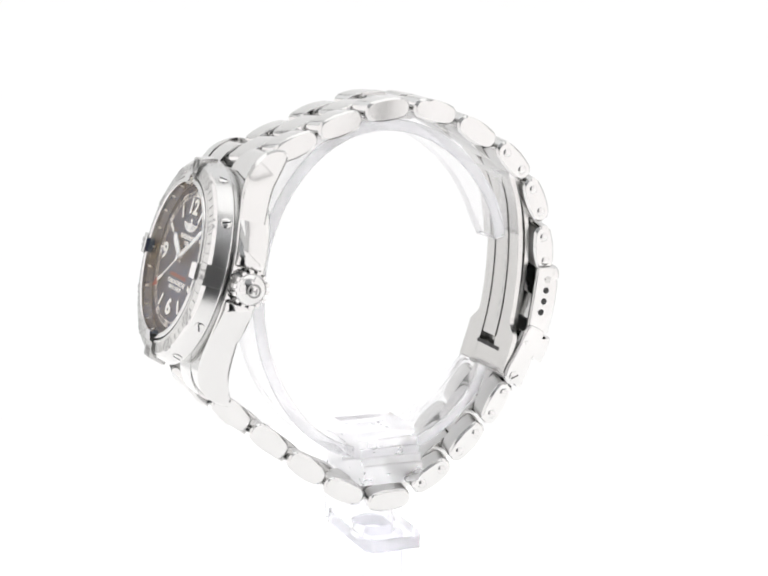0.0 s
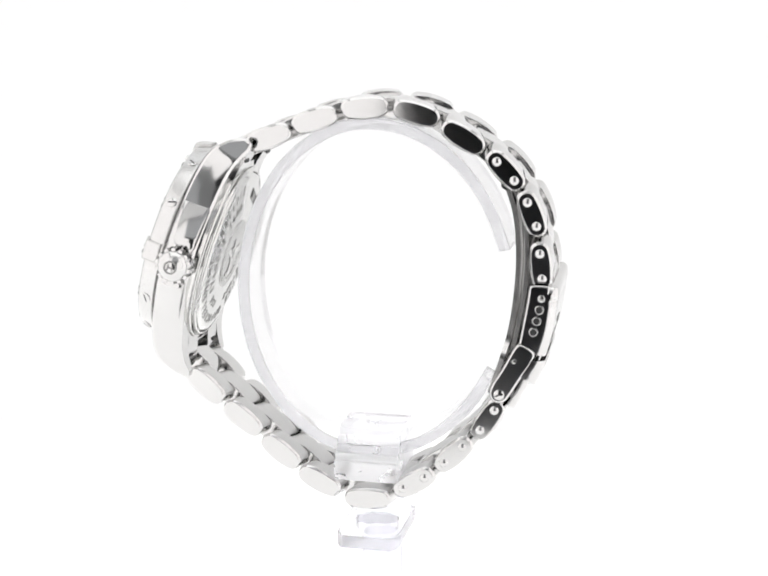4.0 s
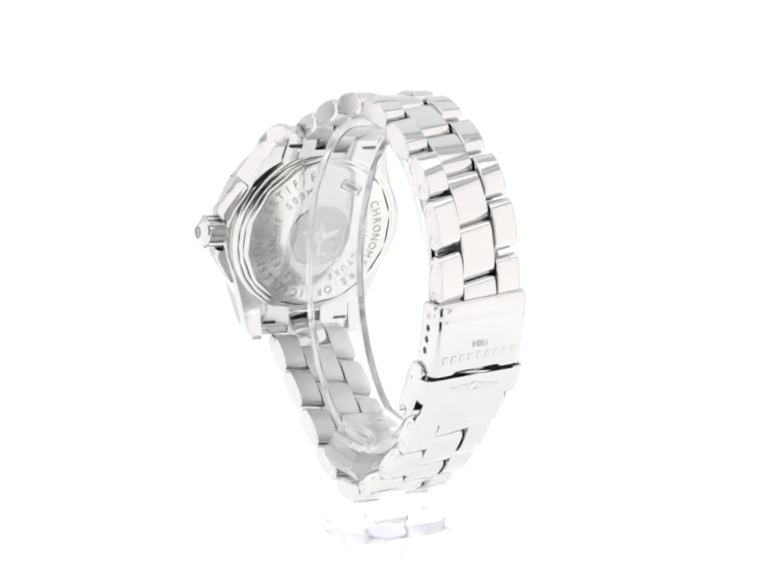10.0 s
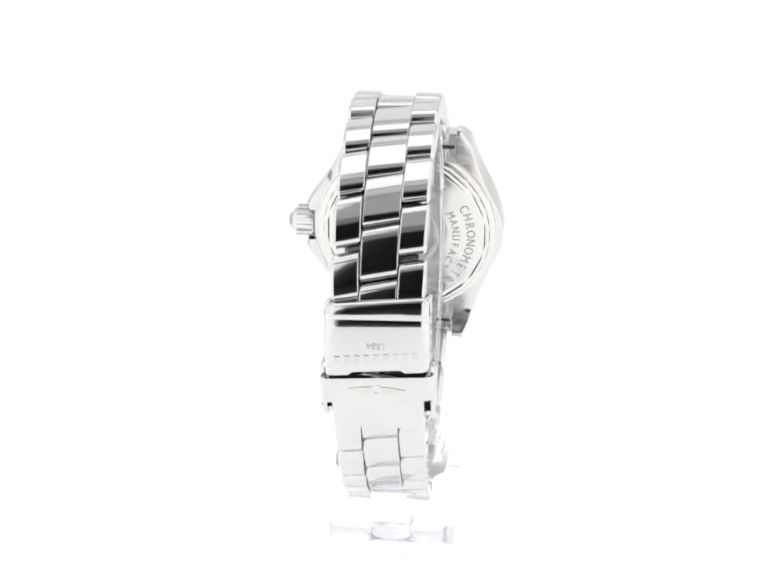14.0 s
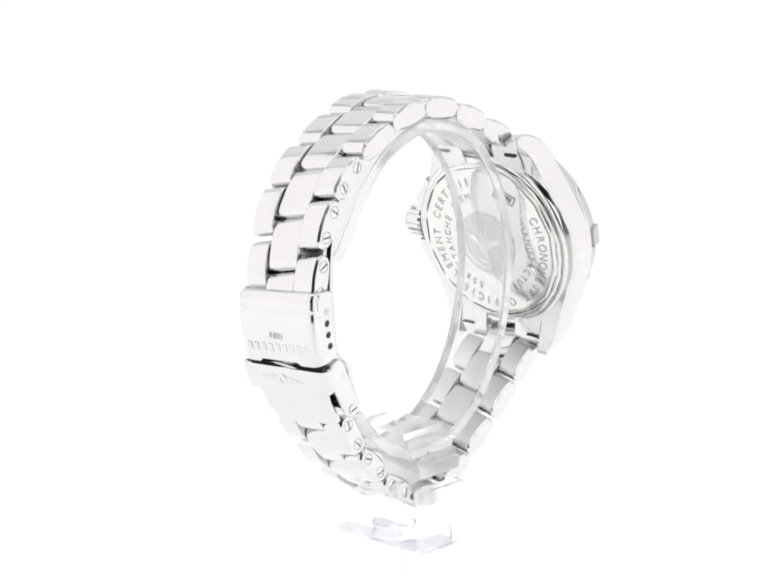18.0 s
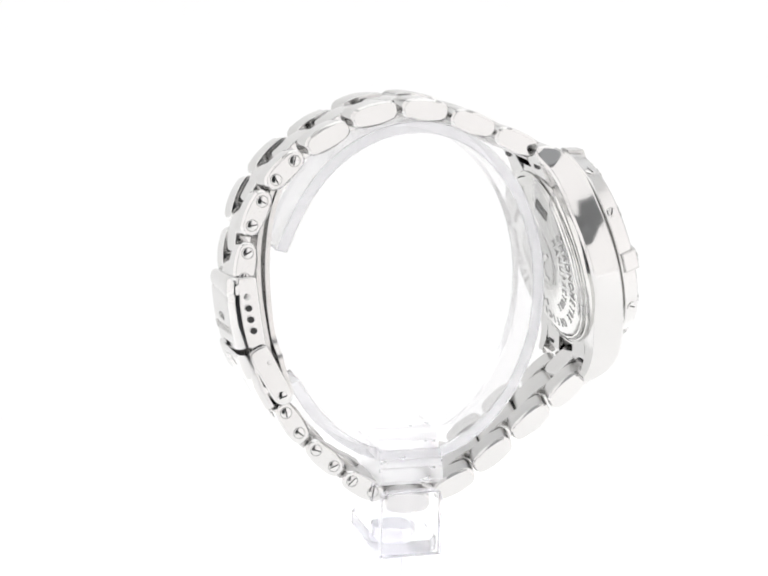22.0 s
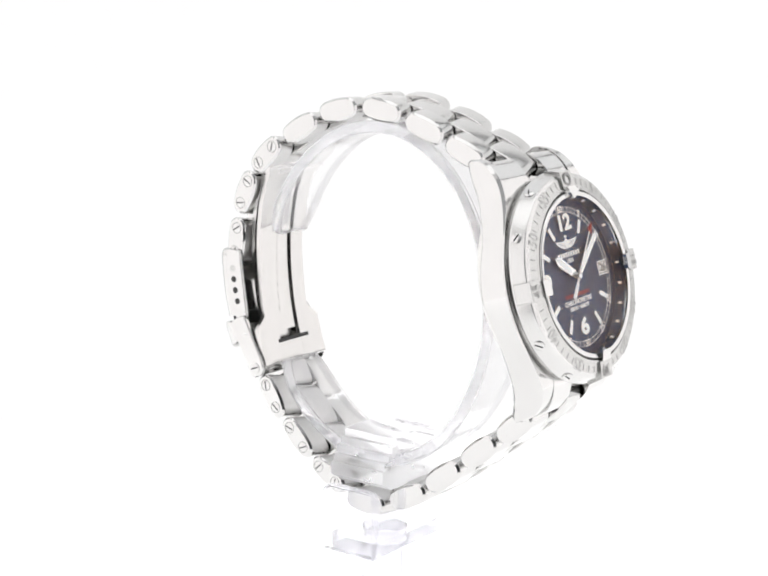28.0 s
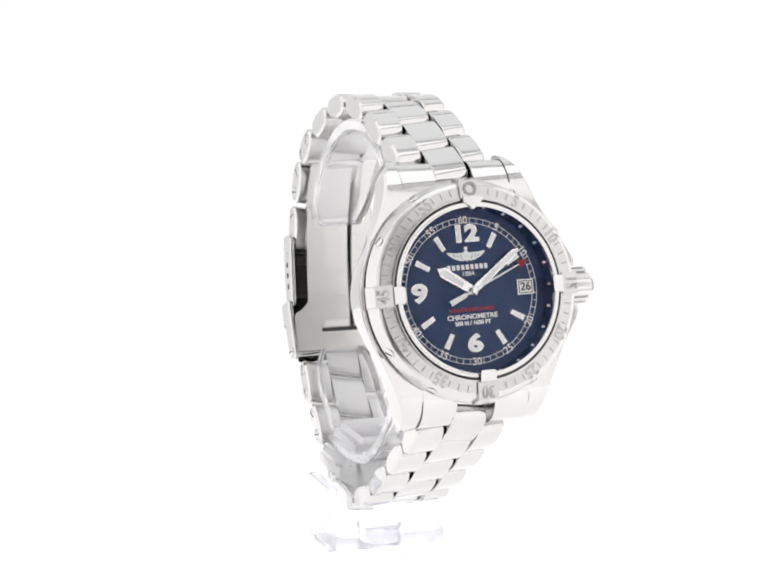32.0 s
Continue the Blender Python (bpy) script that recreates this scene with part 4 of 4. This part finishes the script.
# ---- the clear stand ----
def build_stand():
    stand = tagged(new("watch_stand"), "clear acrylic watch stand with an open ring", "stand")
    rings, rims = [], {1: [], -1: []}
    y0, y1 = -8.2, 4.0
    for k in range(73):
        a = radians(164 - (164 + 149) * k / 72)
        c, s = math.cos(a), math.sin(a)
        mid = Vector((3.0 + (24.3 if c > 0 else 26.2) * c, 0, -8.0 + 31.4 * s))
        nrm = Vector((c / 24.9, 0, s / 31.4)).normalized()
        ease = min(1.0, (min(k, 72 - k) + 0.3) / 4)
        hy = (y1 - y0) / 2 * (0.5 + 0.5 * math.sqrt(1 - (1 - ease) ** 2))
        middle = (y0 + y1) / 2
        place = lambda y, z: tuple(mid + nrm * z + Vector((0, middle + y, 0)))
        rings.append([place(y, z) for y, z in ((hy - 0.62, 1.05), (0.62 - hy, 1.05), (0.62 - hy, -1.05), (hy - 0.62, -1.05))])
        for side in (1, -1):
            rims[side].append([place(side * (hy - 0.3) + y, z) for y, z in rounded(0.3, 1.1, 0.28, 3)])
    ring = part("ring", loft(rings), ACRYLIC, stand, "clear open ring inside the bracelet", sharp=50)
    for side in (1, -1):
        part("rim", loft(rims[side]), RIM, ring, "bright polished edge of the ring", sharp=50)
        for row in (rims[side][0], rims[side][-1]):
            middle = sum((Vector(p) for p in row), Vector()) / len(row)
            part("rim_end", loft([[(p[0], middle.y - side * k * (abs(middle.y - (y0 + y1) / 2)) + (p[1] - middle.y), p[2]) for p in row] for k in (0.1, 1.0)]), RIM, ring)
    # stepped block at the foot of the ring
    steps = [(-34.6, -6.6, 5.2), (-36.0, -7.8, 6.2), (-37.4, -9.0, 7.2), (-38.8, -10.2, 8.2), (-40.2, -11.2, 9.0)]
    outline = [(-44.3, 7.5), (-44.3, -9.0), (-42.6, -12.0)]
    for i, (z, a, b) in enumerate(steps[::-1]):
        outline += [(z, -12.0 if i == 0 else outline[-1][1]), (z, a)]
    right = []
    for i, (z, a, b) in enumerate(steps):
        right += [(z, b), (steps[i + 1][0] if i + 1 < len(steps) else -42.0, b)]
    outline = [(z, y) for z, y in outline] + right
    seen = []
    for p in outline:
        if not seen or (abs(p[0] - seen[-1][0]) + abs(p[1] - seen[-1][1])) > 1e-4:
            seen.append(p)
    bm = loft([[(x, y, z) for z, y in seen] for x in (-3.9, 8.0)])
    part("step_block", soften(bm, 0.3, 2), BLOCK, stand, "ribbed clear block")
    upright = part("upright", soften(box(-4.1, 7.1, -14.0, -12.2, -56.9, -44.6), 0.2, 1), THIN, stand, "clear upright plate")
    # its sawn edges: two sides and the rounded top
    run = [(-4.2, -57.0), (-4.2, -46.1), (-3.9, -45.1), (-3.2, -44.5), (6.2, -44.5), (6.9, -45.1), (7.2, -46.1), (7.2, -57.0)]
    part("upright_edge", loft([[(x + dx, y, z + dz) for dx, dz, y in ((0, 0, -14.1), (0, 0, -12.1), (kx, kz, -12.1), (kx, kz, -14.1))] for (x, z), (kx, kz) in zip(run, [(-0.25, 0), (-0.25, 0), (-0.2, 0.15), (-0.1, 0.25), (0.1, 0.25), (0.2, 0.15), (0.25, 0), (0.25, 0)])]), EDGE, upright, "faint violet sawn edge")
    # foot with a round hole
    bm = bmesh.new()
    n = 32
    ring_in = [(1.5 + 4.3 * math.cos(2 * math.pi * k / n), -1.5 + 4.3 * math.sin(2 * math.pi * k / n)) for k in range(n)]
    ring_out = []
    for k in range(n):
        a = 2 * math.pi * k / n
        c, s = math.cos(a), math.sin(a)
        r = min(5.8 / abs(c) if abs(c) > 1e-6 else 1e9, (11.2 if s > 0 else 10.4) / abs(s) if abs(s) > 1e-6 else 1e9)
        ring_out.append((1.5 + r * c, -1.5 + r * s))
    rows = [[bm.verts.new((x, y, z)) for x, y in ring] for ring, z in ((ring_in, -57.0), (ring_out, -57.0), (ring_out, -54.4), (ring_in, -54.4))]
    for a, b in zip(rows, rows[1:] + rows[:1]):
        for k in range(n):
            j = (k + 1) % n
            bm.faces.new((a[k], a[j], b[j], b[k]))
    foot = part("foot", bm, THIN, stand, "clear foot plate with a round hole")
    for outline, grow in ((ring_out, 0.03), (ring_in, -0.06)):
        band = [[(1.5 + (x - 1.5) * k, -1.5 + (y + 1.5) * k, z) for x, y in outline] for k, z in ((1 + grow, -57.0), (1 + grow, -54.4), (1 + grow * 0.15, -54.35), (1 + grow * 0.15, -57.05))]
        part("foot_edge", loft(band, closed=True), EDGE, foot, "faint violet sawn edge")
    part("peg", soften(lathe([(0, -57.3), (3.9, -57.3), (3.9, -79.8), (0, -79.8)], 40), 0.2, 1), FROST, stand, "frosted clear peg under the foot")
    return stand


build_place()
build_frame()
WATCH, SECOND = build_watch()
STAND = build_stand()
for clear in STAND.children_recursive + [o for o in WATCH.children_recursive if o.name.startswith("crystal")]:
    clear.visible_shadow = False


def motions():
    """The turntable carries watch and stand round; the seconds hand ticks."""
    turning = [(float(t), pose(0, 0, BASE, 0, 0, turn_at(t))) for t in range(33)]
    walk(WATCH, turning)
    walk(STAND, turning)
    still = FACE.copy()
    still.translation *= MM
    ticks = []
    for k in range(33):
        angle = -66.0 + 6.0 * (32 - k)
        here = still @ pose(-0.2 * MM, 0, -1.35 * MM, 0, 0, angle)
        ticks += [(max(0.0, k - 0.2), here), (min(32.0, k + 0.7), here)]
    walk(SECOND, ticks)


motions()
